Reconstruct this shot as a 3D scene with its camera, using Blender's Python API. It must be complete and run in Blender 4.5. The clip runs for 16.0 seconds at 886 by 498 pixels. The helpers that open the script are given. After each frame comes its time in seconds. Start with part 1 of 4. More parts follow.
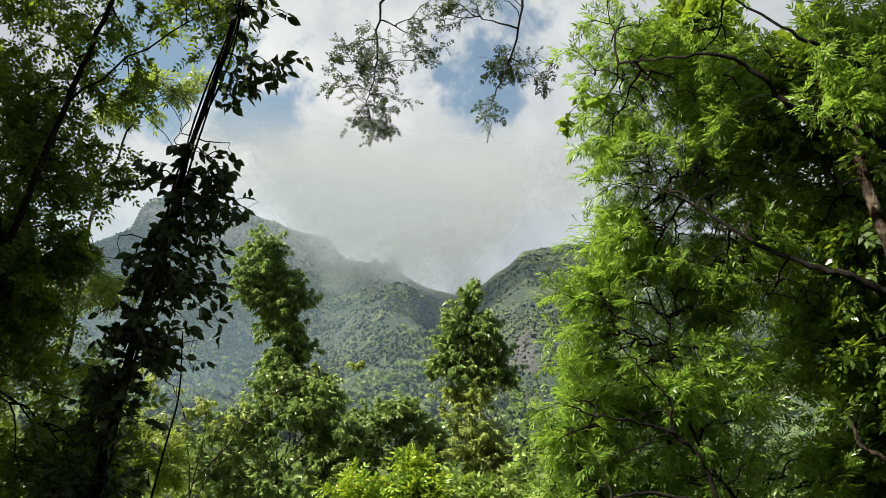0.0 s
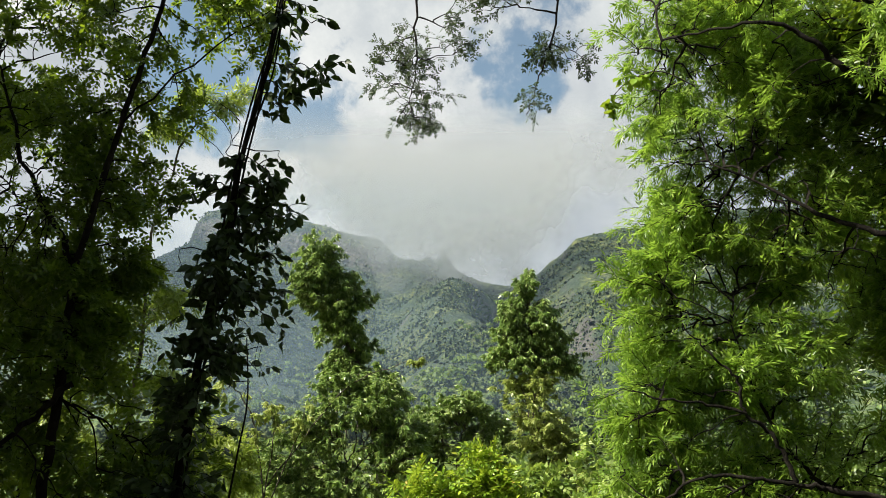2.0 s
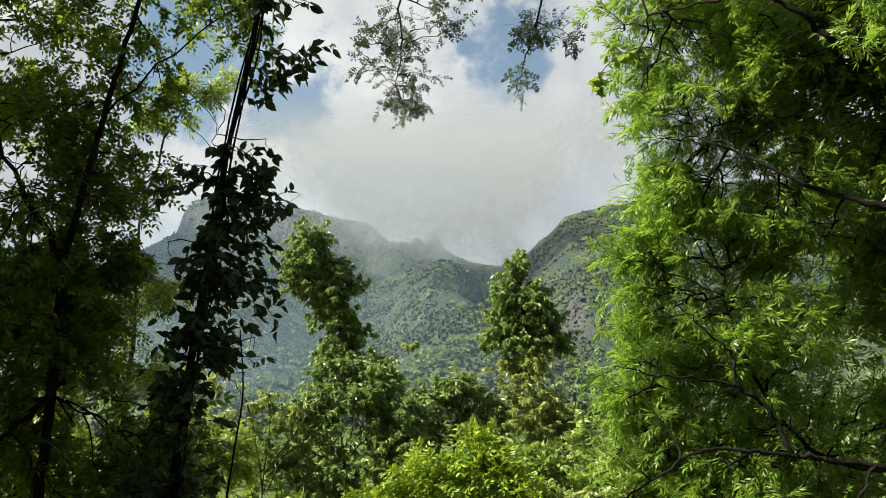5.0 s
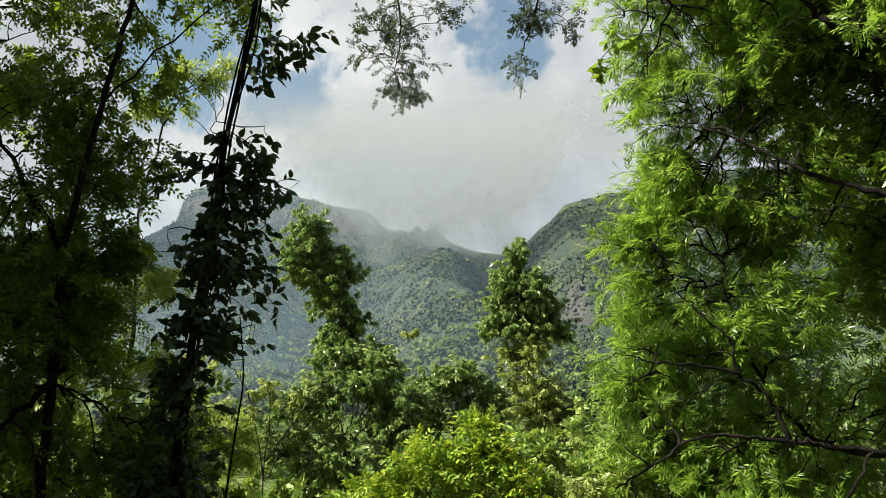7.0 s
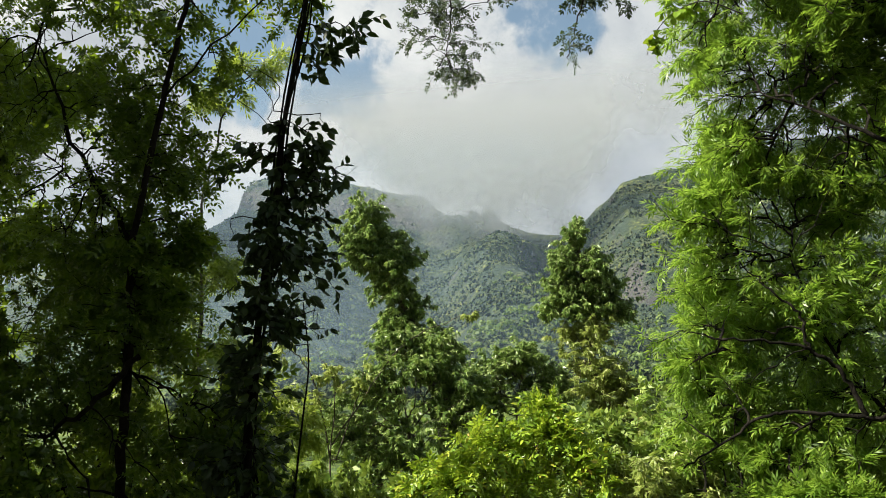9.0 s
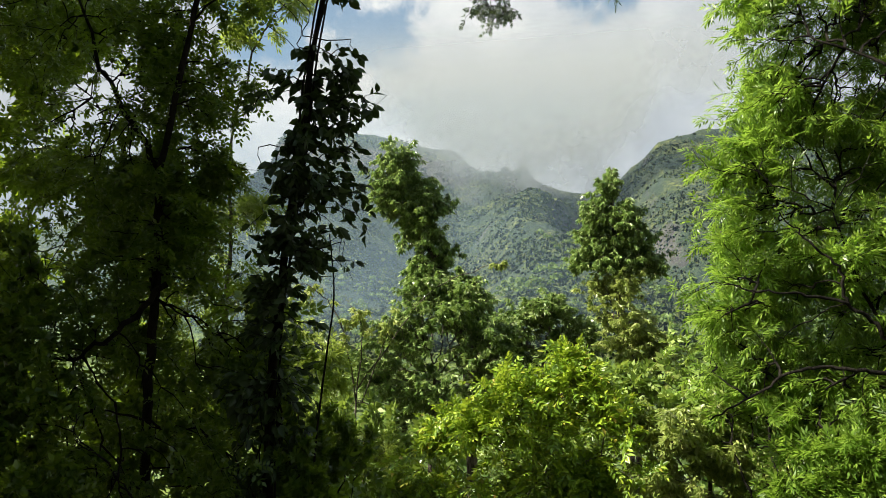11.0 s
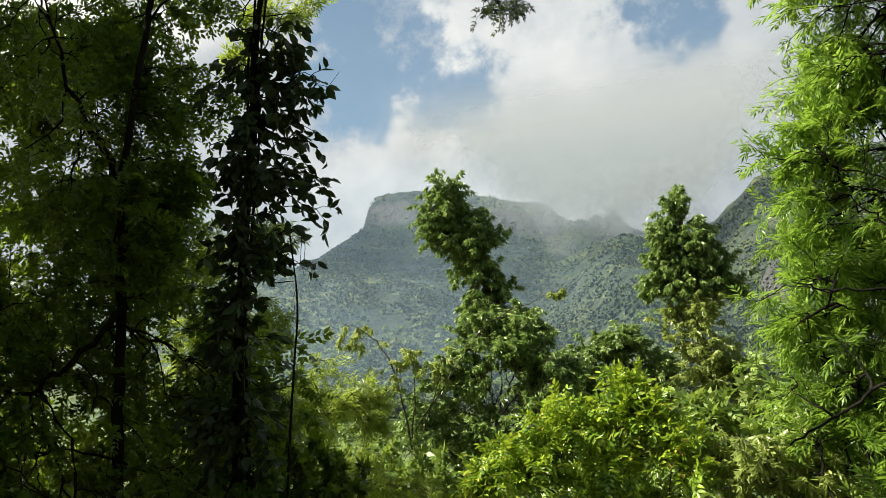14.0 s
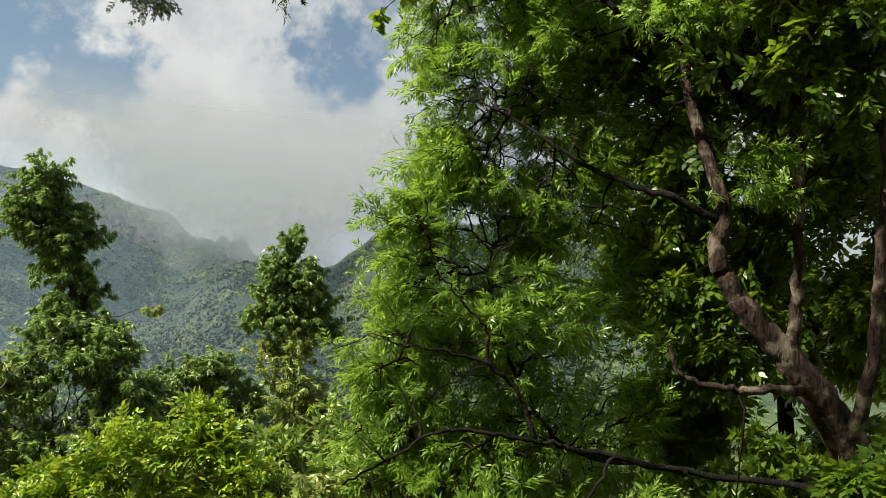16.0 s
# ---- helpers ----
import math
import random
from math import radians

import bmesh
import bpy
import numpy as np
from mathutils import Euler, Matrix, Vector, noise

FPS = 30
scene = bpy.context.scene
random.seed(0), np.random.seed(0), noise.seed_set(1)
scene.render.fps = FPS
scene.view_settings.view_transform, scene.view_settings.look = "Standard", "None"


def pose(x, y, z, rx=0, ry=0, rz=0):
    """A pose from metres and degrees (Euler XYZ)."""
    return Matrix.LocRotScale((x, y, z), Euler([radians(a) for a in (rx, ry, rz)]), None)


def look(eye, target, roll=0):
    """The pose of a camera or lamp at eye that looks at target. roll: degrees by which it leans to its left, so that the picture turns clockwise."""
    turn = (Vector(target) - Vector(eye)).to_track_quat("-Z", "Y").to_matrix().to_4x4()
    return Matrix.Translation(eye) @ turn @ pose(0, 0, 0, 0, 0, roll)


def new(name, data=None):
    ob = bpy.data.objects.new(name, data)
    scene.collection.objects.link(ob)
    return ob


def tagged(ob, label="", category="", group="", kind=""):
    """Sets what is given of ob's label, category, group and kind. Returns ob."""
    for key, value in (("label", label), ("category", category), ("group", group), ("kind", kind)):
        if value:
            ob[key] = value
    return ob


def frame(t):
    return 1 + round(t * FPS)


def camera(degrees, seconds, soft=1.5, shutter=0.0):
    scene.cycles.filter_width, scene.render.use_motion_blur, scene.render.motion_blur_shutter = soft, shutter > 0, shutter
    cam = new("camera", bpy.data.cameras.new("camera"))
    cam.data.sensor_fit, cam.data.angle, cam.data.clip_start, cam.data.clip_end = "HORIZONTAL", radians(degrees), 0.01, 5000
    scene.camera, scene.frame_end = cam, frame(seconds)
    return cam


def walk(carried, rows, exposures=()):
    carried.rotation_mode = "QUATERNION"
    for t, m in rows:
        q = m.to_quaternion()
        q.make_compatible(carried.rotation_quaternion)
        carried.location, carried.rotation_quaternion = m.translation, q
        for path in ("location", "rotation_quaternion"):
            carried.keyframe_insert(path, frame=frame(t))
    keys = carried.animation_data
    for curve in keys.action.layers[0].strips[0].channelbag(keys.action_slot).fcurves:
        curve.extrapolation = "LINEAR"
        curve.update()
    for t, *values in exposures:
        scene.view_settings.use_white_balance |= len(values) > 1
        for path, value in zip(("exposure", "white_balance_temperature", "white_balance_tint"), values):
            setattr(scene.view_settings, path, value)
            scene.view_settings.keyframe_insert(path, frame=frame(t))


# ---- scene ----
cam = camera(60.9, 16.0, 0.6)
PATH = [
    (0, (0.16, 0.083, 1.54), (0.046, 2.029, 1.988), 3.7),
    (0.5, (0.162, 0.076, 1.542), (-0.044, 2.011, 2.006), 2.3),
    (1, (0.159, 0.079, 1.54), (-0.087, 2.008, 2.008), 1.5),
    (1.5, (0.159, 0.084, 1.54), (-0.105, 2.013, 1.995), 1.0),
    (2, (0.148, 0.087, 1.533), (-0.102, 2.025, 1.962), 0.7),
    (2.5, (0.144, 0.106, 1.545), (-0.062, 2.057, 1.934), 0.5),
    (3, (0.135, 0.134, 1.538), (-0.051, 2.089, 1.915), -0.0),
    (3.5, (0.142, 0.117, 1.55), (-0.06, 2.069, 1.937), -0.6),
    (4, (0.134, 0.112, 1.559), (-0.086, 2.061, 1.949), -0.9),
    (6.5, (0.128, 0.118, 1.551), (-0.095, 2.073, 1.907), -1.4),
    (7, (0.131, 0.113, 1.548), (-0.094, 2.069, 1.899), -1.3),
    (7.5, (0.126, 0.115, 1.55), (-0.105, 2.072, 1.892), -1.1),
    (8, (0.128, 0.122, 1.546), (-0.121, 2.079, 1.879), -1.4),
    (8.5, (0.122, 0.121, 1.544), (-0.169, 2.074, 1.862), -1.8),
    (9, (0.115, 0.124, 1.535), (-0.26, 2.063, 1.848), -2.4),
    (9.2, (0.105, 0.12, 1.54), (-0.314, 2.051, 1.852), -2.6),
    (11.3, (0.099, 0.313, 1.375), (-0.348, 2.255, 1.545), -0.2),
    (11.5, (0.131, 0.425, 1.345), (-0.29, 2.374, 1.496), -0.1),
    (12, (0.221, 0.677, 1.247), (-0.143, 2.639, 1.37), -0.7),
    (12.5, (0.33, 0.855, 1.156), (-0.069, 2.81, 1.291), -1.7),
    (13, (0.488, 1.002, 1.119), (-0.041, 2.921, 1.308), -2.6),
    (13.5, (0.493, 1.097, 1.111), (-0.148, 2.972, 1.381), -3.2),
    (14, (0.547, 1.127, 1.118), (-0.139, 2.972, 1.47), -3.3),
    (14.5, (0.574, 1.137, 1.128), (-0.063, 2.991, 1.523), -2.7),
    (15, (0.604, 1.158, 1.115), (0.141, 3.061, 1.518), -1.7),
    (15.5, (0.64, 1.171, 1.114), (0.491, 3.125, 1.515), 0.2),
    (16, (0.713, 1.175, 1.131), (0.988, 3.111, 1.55), 2.4),
]
walk(cam, [(t, look(eye, target, roll)) for t, eye, target, roll in PATH], [(0, 1.2), (9, 1.2), (11.5, 1.31), (12.5, 1.36), (14, 1.18), (15, 1.08), (16, 1.0)])

# ---- world, sun ----
SUN_AZ, SUN_EL = -112.0, 43.0          # degrees: azimuth from straight ahead (+y), to the left; elevation
sx = math.sin(radians(SUN_AZ)) * math.cos(radians(SUN_EL))
sy = math.cos(radians(SUN_AZ)) * math.cos(radians(SUN_EL))
sz = math.sin(radians(SUN_EL))
sun_data = bpy.data.lights.new("sun", "SUN")
sun_data.energy, sun_data.angle, sun_data.color = 5.0, radians(0.6), (1.0, 0.93, 0.78)
sun = new("sun", sun_data)
sun.matrix_world = look((sx * 50, sy * 50, sz * 50), (0, 0, 0))


class Nodes:
    """A small builder for node trees."""

    def __init__(self, tree):
        self.tree = tree
        tree.nodes.clear()

    def add(self, kind, props=None, **sockets):
        node = self.tree.nodes.new(kind)
        for key, value in (props or {}).items():
            setattr(node, key, value)
        for key, value in sockets.items():
            self.plug(node, key, value)
        return node

    def plug(self, node, key, value):
        socket = node.inputs[int(key[1:])] if key[0] == "i" and key[1:].isdigit() else node.inputs[key.replace("_", " ")]
        if isinstance(value, bpy.types.Node):
            value = value.outputs[0]
        if isinstance(value, bpy.types.NodeSocket):
            self.tree.links.new(value, socket)
        else:
            socket.default_value = value

    def math(self, op, a, b=0.0, clamp=False):
        return self.add("ShaderNodeMath", {"operation": op, "use_clamp": clamp}, i0=a, i1=b)

    def vec(self, op, a, b):
        return self.add("ShaderNodeVectorMath", {"operation": op}, i0=a, i1=b)

    def noise(self, vector, scale, detail=4.0, rough=0.55, distortion=0.0):
        return self.add("ShaderNodeTexNoise", None, Vector=vector, Scale=scale, Detail=detail, Roughness=rough, Distortion=distortion)

    def map(self, value, a, b, c=0.0, d=1.0, smooth=True):
        return self.add("ShaderNodeMapRange", {"interpolation_type": "SMOOTHSTEP" if smooth else "LINEAR"}, i0=value, i1=a, i2=b, i3=c, i4=d)

    def mix(self, factor, a, b, blend="MIX"):
        node = self.tree.nodes.new("ShaderNodeMix")
        node.data_type, node.blend_type = "RGBA", blend
        for n, value in ((0, factor), (6, a), (7, b)):
            if isinstance(value, bpy.types.Node):
                value = value.outputs[0]
            if isinstance(value, bpy.types.NodeSocket):
                self.tree.links.new(value, node.inputs[n])
            elif n == 0:
                node.inputs[n].default_value = value
            else:
                node.inputs[n].default_value = (*value[:3], 1)
        return node.outputs[2]

    def ramp(self, value, *stops):
        node = self.add("ShaderNodeValToRGB", None, Fac=value)
        while len(node.color_ramp.elements) < len(stops):
            node.color_ramp.elements.new(0.5)
        for element, (place, colour) in zip(node.color_ramp.elements, stops):
            element.position, element.color = place, (*colour, 1)
        return node.outputs[0]


world = bpy.data.worlds.new("sky")
scene.world = world
world.use_nodes = True
n = Nodes(world.node_tree)
way = n.add("ShaderNodeTexCoord").outputs["Generated"]
split = n.add("ShaderNodeSeparateXYZ", None, Vector=way)
sky = n.add("ShaderNodeTexSky", {"sky_type": "NISHITA", "sun_disc": False, "sun_elevation": radians(SUN_EL), "sun_rotation": radians(SUN_AZ)})
blue = n.vec("SCALE", sky, (0, 0, 0))
blue.inputs["Scale"].default_value = 0.06
heap = n.noise(way, 4.2, 8.0, 0.58, 0.0)
fine = n.noise(way, 17.0, 8.0, 0.62, 0.0)
mass = n.math("ADD", heap, n.math("MULTIPLY", fine, 0.95))


def toward(direction, wide, narrow):
    """1 near a direction of the sky, 0 past so many degrees from it."""
    near = n.add("ShaderNodeVectorMath", {"operation": "DOT_PRODUCT"}, i0=way, i1=Vector(direction).normalized())
    return n.map(near.outputs["Value"], math.cos(radians(wide)), math.cos(radians(narrow)))


gaps = 0.0
for direction, wide, deep in (((-0.33, 0.84, 0.41), 9, 0.38), ((-0.4, 0.8, 0.45), 8, 0.2), ((-0.012, 0.909, 0.41), 5, 0.3), ((-0.268, 0.897, 0.352), 6, 0.24), ((-0.001, 0.867, 0.5), 8, 0.24), ((-0.43, 0.83, 0.35), 5, 0.1)):
    gaps = n.math("ADD", gaps, n.math("MULTIPLY", toward(direction, wide, wide * 0.1), deep))
clear = n.math("ADD", n.map(split.outputs[2], 0.5, 0.85, 0.0, 0.3), n.map(split.outputs[1], 0.35, -0.3, 0.0, 0.22))
cover = n.map(n.math("SUBTRACT", n.math("SUBTRACT", mass, gaps), clear), 0.5, 0.76, 0.16, 1.0)
cover = n.math("MAXIMUM", cover, n.map(n.noise(way, 7.5, 9.0, 0.66), 0.46, 0.72, 0.0, 0.85))
ragged = n.math("ADD", split.outputs[2], n.math("MULTIPLY", n.math("SUBTRACT", n.noise(way, 6.0, 8.0, 0.6), 0.5), 0.35))
low = n.math("MULTIPLY", n.map(ragged, 0.14, 0.36, 1.0, 0.0), n.map(split.outputs[1], -0.2, 0.4))
cover = n.math("MAXIMUM", cover, low)
glare = toward((-0.24, 0.92, 0.32), 19, 1)
shade = n.math("ADD", n.math("MULTIPLY", n.noise(way, 3.0, 8.0, 0.58), 0.55), n.math("MULTIPLY", fine, 0.35))
cloud = n.ramp(n.math("ADD", n.map(shade, 0.28, 0.66, 0.0, 0.8), n.math("MULTIPLY", glare, 0.32)), (0.0, (0.21, 0.228, 0.248)), (0.5, (0.285, 0.303, 0.31)), (1.0, (0.40, 0.407, 0.395)))
total = n.mix(cover, n.mix(1.0, blue.outputs[0], (1.0, 1.13, 1.02), "MULTIPLY"), cloud)
back = n.add("ShaderNodeBackground", None, Color=total, Strength=1.0)
n.add("ShaderNodeOutputWorld", None, Surface=back)


# ---- materials ----
def material(name):
    m = bpy.data.materials.new(name)
    m.use_nodes = True
    return m, Nodes(m.node_tree)


def leaf_material(name, dark, mid, light, through_colour, glow=0.4, rough=0.42, old=None, patch=1.3):
    """Leaves: each one its own shade of green, patches of young and old growth, light passing through."""
    m, n = material(name)
    place = n.add("ShaderNodeNewGeometry")
    at = n.add("ShaderNodeTexCoord").outputs["Object"]
    stops = [(0.0, dark), (0.5, mid), (0.8, light), (0.92, old or light)]
    tone = n.math("ADD", n.math("MULTIPLY", place.outputs["Random Per Island"], 0.72), n.math("MULTIPLY", n.noise(at, patch, 3.0), 0.28))
    colour = n.ramp(tone, *stops)
    vein = n.noise(at, 55.0, 2.0)
    colour = n.mix(n.map(vein, 0.3, 0.75, 0.0, 0.35), colour, n.mix(1.0, colour, (0.55, 0.6, 0.5), "MULTIPLY"))
    body = n.add("ShaderNodeBsdfPrincipled", None, Base_Color=colour, Roughness=rough)
    body.inputs["Specular IOR Level"].default_value = 0.45
    bump = n.add("ShaderNodeBump", None, Height=vein, Strength=0.25, Distance=0.003)
    n.plug(body, "Normal", bump)
    thin = n.add("ShaderNodeBsdfTranslucent", None, Color=n.mix(0.75, colour, through_colour))
    both = n.add("ShaderNodeMixShader", None, i0=glow, i1=body, i2=thin)
    n.add("ShaderNodeOutputMaterial", None, Surface=both)
    return m


def bark_material(name, dark, light, scale=9.0, moss=None):
    m, n = material(name)
    at = n.add("ShaderNodeTexCoord").outputs["Object"]
    long = n.vec("MULTIPLY", at, (1.0, 1.0, 0.28))
    ridge = n.noise(long, scale * 3, 6.0, 0.65, 0.6)
    blotch = n.noise(at, scale * 0.5, 4.0)
    colour = n.mix(n.map(ridge, 0.35, 0.68), dark, light)
    colour = n.mix(n.map(blotch, 0.5, 0.62, 0.0, 0.75), colour, moss or tuple(c * 1.7 for c in light))
    body = n.add("ShaderNodeBsdfPrincipled", None, Base_Color=colour, Roughness=0.9)
    body.inputs["Specular IOR Level"].default_value = 0.15
    bump = n.add("ShaderNodeBump", None, Height=ridge, Strength=1.0, Distance=0.04)
    n.plug(body, "Normal", bump)
    n.add("ShaderNodeOutputMaterial", None, Surface=body)
    return m


# vine greens kept near black: the shaded, backlit look is in the colour
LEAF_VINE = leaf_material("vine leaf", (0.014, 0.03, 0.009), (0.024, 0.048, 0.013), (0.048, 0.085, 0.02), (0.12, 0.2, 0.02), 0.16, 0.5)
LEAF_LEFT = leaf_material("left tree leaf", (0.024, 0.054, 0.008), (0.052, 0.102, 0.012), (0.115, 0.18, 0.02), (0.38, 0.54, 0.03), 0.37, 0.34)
LEAF_PALE = leaf_material("young tree leaf", (0.112, 0.17, 0.028), (0.202, 0.27, 0.042), (0.314, 0.37, 0.07), (0.47, 0.6, 0.07), 0.42, 0.45)
# near-black too, so the boughs' dark look against the sky is painted in
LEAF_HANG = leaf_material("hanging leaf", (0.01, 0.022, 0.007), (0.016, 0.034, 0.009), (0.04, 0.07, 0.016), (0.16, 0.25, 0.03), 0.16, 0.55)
LEAF_FEATHER = leaf_material("feathery leaf", (0.031, 0.069, 0.01), (0.131, 0.235, 0.028), (0.299, 0.422, 0.072), (0.387, 0.6, 0.063), 0.45, 0.36, None, 0.9)
LEAF_DROOP = leaf_material("drooping leaf", (0.032, 0.069, 0.02), (0.157, 0.26, 0.064), (0.408, 0.502, 0.184), (0.358, 0.5, 0.098), 0.28, 0.3)
LEAF_BUSH = leaf_material("bush leaf", (0.047, 0.087, 0.019), (0.168, 0.265, 0.053), (0.37, 0.467, 0.128), (0.381, 0.5, 0.063), 0.3, 0.34)
LEAF_SHRUB = leaf_material("shrub leaf", (0.038, 0.081, 0.008), (0.167, 0.29, 0.025), (0.417, 0.547, 0.048), (0.481, 0.62, 0.042), 0.3, 0.34, (0.471, 0.22, 0.084))
LEAF_GREY = leaf_material("grey-green leaf", (0.134, 0.2, 0.049), (0.28, 0.36, 0.084), (0.482, 0.52, 0.182), (0.515, 0.6, 0.14), 0.35, 0.36)
LEAF_WOOD = leaf_material("valley wood", (0.045, 0.095, 0.018), (0.11, 0.18, 0.03), (0.2, 0.27, 0.05), (0.3, 0.4, 0.05), 0.25, 0.6, None, 0.03)
# near-black bark; on the feathery tree's limbs and twigs it paints in shade
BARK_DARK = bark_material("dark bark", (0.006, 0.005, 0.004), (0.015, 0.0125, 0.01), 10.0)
BARK_RED = bark_material("reddish bark", (0.012, 0.008, 0.006), (0.07, 0.046, 0.035), 8.0, (0.21, 0.175, 0.13))
BARK_GREY = bark_material("grey bark", (0.04, 0.034, 0.028), (0.13, 0.11, 0.09), 12.0)

m, n = material("earth and litter")
at = n.add("ShaderNodeTexCoord").outputs["Object"]
big, small = n.noise(at, 0.6, 5.0), n.noise(at, 14.0, 6.0, 0.7)
colour = n.mix(n.map(small, 0.3, 0.7), (0.06, 0.04, 0.025), (0.17, 0.12, 0.07))
colour = n.mix(n.map(big, 0.45, 0.6), colour, (0.05, 0.085, 0.02))
split = n.add("ShaderNodeSeparateXYZ", None, Vector=at)
face = n.add("ShaderNodeSeparateXYZ", None, Vector=n.add("ShaderNodeNewGeometry").outputs["Normal"])
patch, grove, crag = n.noise(at, 0.012, 6.0, 0.6), n.noise(at, 0.07, 5.0, 0.65, 0.5), n.noise(n.vec("MULTIPLY", at, (1, 1, 0.35)), 0.05, 7.0, 0.68, 0.8)
scrub = n.mix(n.map(grove, 0.4, 0.6), (0.02, 0.04, 0.024), (0.045, 0.07, 0.034))
scrub = n.mix(n.map(patch, 0.42, 0.62), scrub, n.mix(n.map(grove, 0.42, 0.58), (0.07, 0.095, 0.022), (0.17, 0.19, 0.045)))
rock = n.mix(n.map(crag, 0.35, 0.65), (0.045, 0.045, 0.044), (0.135, 0.125, 0.113))
steep = n.map(n.math("ADD", face.outputs[2], n.math("MULTIPLY", n.math("SUBTRACT", crag, 0.5), 0.9)), 0.50, 0.66, 1.0, 0.0)
thicket = n.noise(at, 0.16, 6.0, 0.7)
scrub = n.mix(n.map(thicket, 0.42, 0.56, 0.0, 0.9), scrub, (0.012, 0.03, 0.016))
meadow = n.mix(n.map(grove, 0.4, 0.6), (0.06, 0.11, 0.02), (0.14, 0.2, 0.04))
scrub = n.mix(n.map(split.outputs[1], 420.0, 700.0), meadow, scrub)
far = n.mix(steep, scrub, rock)
colour = n.mix(n.map(split.outputs[1], 25.0, 90.0), colour, far)
body = n.add("ShaderNodeBsdfPrincipled", None, Base_Color=colour, Roughness=0.62)
body.inputs["Specular IOR Level"].default_value = 0.35
tall = n.add("ShaderNodeBump", None, Height=n.math("ADD", grove, crag), Strength=n.map(split.outputs[1], 60.0, 250.0, 0.0, 0.85), Distance=12.0)
near = n.add("ShaderNodeBump", None, Height=small, Strength=0.6, Distance=0.03, Normal=tall)
n.plug(body, "Normal", near)
n.add("ShaderNodeOutputMaterial", None, Surface=body)
EARTH = m

m, n = material("far scrub leaves")
tone = n.add("ShaderNodeNewGeometry").outputs["Random Per Island"]
at = n.add("ShaderNodeTexCoord").outputs["Object"]
colour = n.ramp(tone, (0.0, (0.04, 0.075, 0.026)), (0.5, (0.085, 0.125, 0.036)), (1.0, (0.16, 0.19, 0.05)))
colour = n.mix(n.map(n.noise(at, 0.5, 4.0), 0.35, 0.7, 0.0, 0.5), colour, (0.04, 0.066, 0.032))
body = n.add("ShaderNodeBsdfPrincipled", None, Base_Color=colour, Roughness=0.7)
n.add("ShaderNodeOutputMaterial", None, Surface=body)
SCRUB = m

m, n = material("mist")
at = n.add("ShaderNodeTexCoord").outputs["Object"]
split = n.add("ShaderNodeSeparateXYZ", None, Vector=at)
puff = n.noise(at, 0.011, 5.0, 0.52)
left = n.map(split.outputs[0], -250.0, -480.0, 0.0, 165.0)
right = n.map(split.outputs[0], -60.0, 120.0, 0.0, 170.0)
line = n.math("ADD", n.math("ADD", left, right), n.math("MULTIPLY", n.math("SUBTRACT", puff, 0.5), 260.0))
rise = n.math("SUBTRACT", n.math("SUBTRACT", split.outputs[2], 290.0), line)
thick = n.math("MULTIPLY", n.map(rise, -95.0, 95.0), n.map(split.outputs[2], 380.0, 600.0, 1.0, 0.0))
thick = n.math("MULTIPLY", thick, n.map(split.outputs[0], 300.0, 120.0))
thick = n.math("MULTIPLY", thick, n.map(split.outputs[0], -640.0, -480.0))
lit = n.add("ShaderNodeBsdfDiffuse", None, Color=(0.66, 0.685, 0.71, 1))
past = n.add("ShaderNodeBsdfTranslucent", None, Color=(0.66, 0.685, 0.71, 1))
white = n.add("ShaderNodeMixShader", None, i0=0.5, i1=lit, i2=past)
clear = n.add("ShaderNodeBsdfTransparent")
both = n.add("ShaderNodeMixShader", None, i0=n.math("MULTIPLY", thick, 0.8), i1=clear, i2=white)
n.add("ShaderNodeOutputMaterial", None, Surface=both)
MIST = m


# haze of distance painted as a bluish veil, denser to the left
m, n = material("haze")
at = n.add("ShaderNodeTexCoord").outputs["Object"]
split = n.add("ShaderNodeSeparateXYZ", None, Vector=at)
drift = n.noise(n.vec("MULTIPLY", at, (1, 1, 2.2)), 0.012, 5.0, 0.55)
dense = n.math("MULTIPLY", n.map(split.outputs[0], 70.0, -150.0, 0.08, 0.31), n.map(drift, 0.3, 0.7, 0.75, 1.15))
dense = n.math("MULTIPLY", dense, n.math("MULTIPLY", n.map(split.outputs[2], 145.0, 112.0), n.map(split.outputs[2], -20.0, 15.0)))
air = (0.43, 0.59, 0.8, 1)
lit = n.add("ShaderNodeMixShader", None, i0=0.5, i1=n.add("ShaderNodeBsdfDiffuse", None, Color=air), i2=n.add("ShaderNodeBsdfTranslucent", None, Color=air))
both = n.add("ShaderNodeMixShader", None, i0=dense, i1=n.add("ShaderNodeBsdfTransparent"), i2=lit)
n.add("ShaderNodeOutputMaterial", None, Surface=both)
HAZE = m

# for the cloud sheet added out of view as a shadow caster
m, n = material("cloud")
at = n.add("ShaderNodeTexCoord").outputs["Object"]
puff = n.noise(at, 0.0035, 6.0, 0.55)
white = n.add("ShaderNodeMixShader", None, i0=0.5, i1=n.add("ShaderNodeBsdfDiffuse", None, Color=(0.9, 0.9, 0.9, 1)), i2=n.add("ShaderNodeBsdfTranslucent", None, Color=(0.9, 0.9, 0.9, 1)))
split = n.add("ShaderNodeSeparateXYZ", None, Vector=at)
rim = n.math("MULTIPLY", n.map(split.outputs[0], -900.0, -1300.0), n.math("MULTIPLY", n.map(split.outputs[1], 700.0, 900.0), n.map(split.outputs[1], 1600.0, 1300.0)))
both = n.add("ShaderNodeMixShader", None, i0=n.math("MULTIPLY", rim, n.map(puff, 0.3, 0.5, 0.35, 0.95)), i1=n.add("ShaderNodeBsdfTransparent"), i2=white)
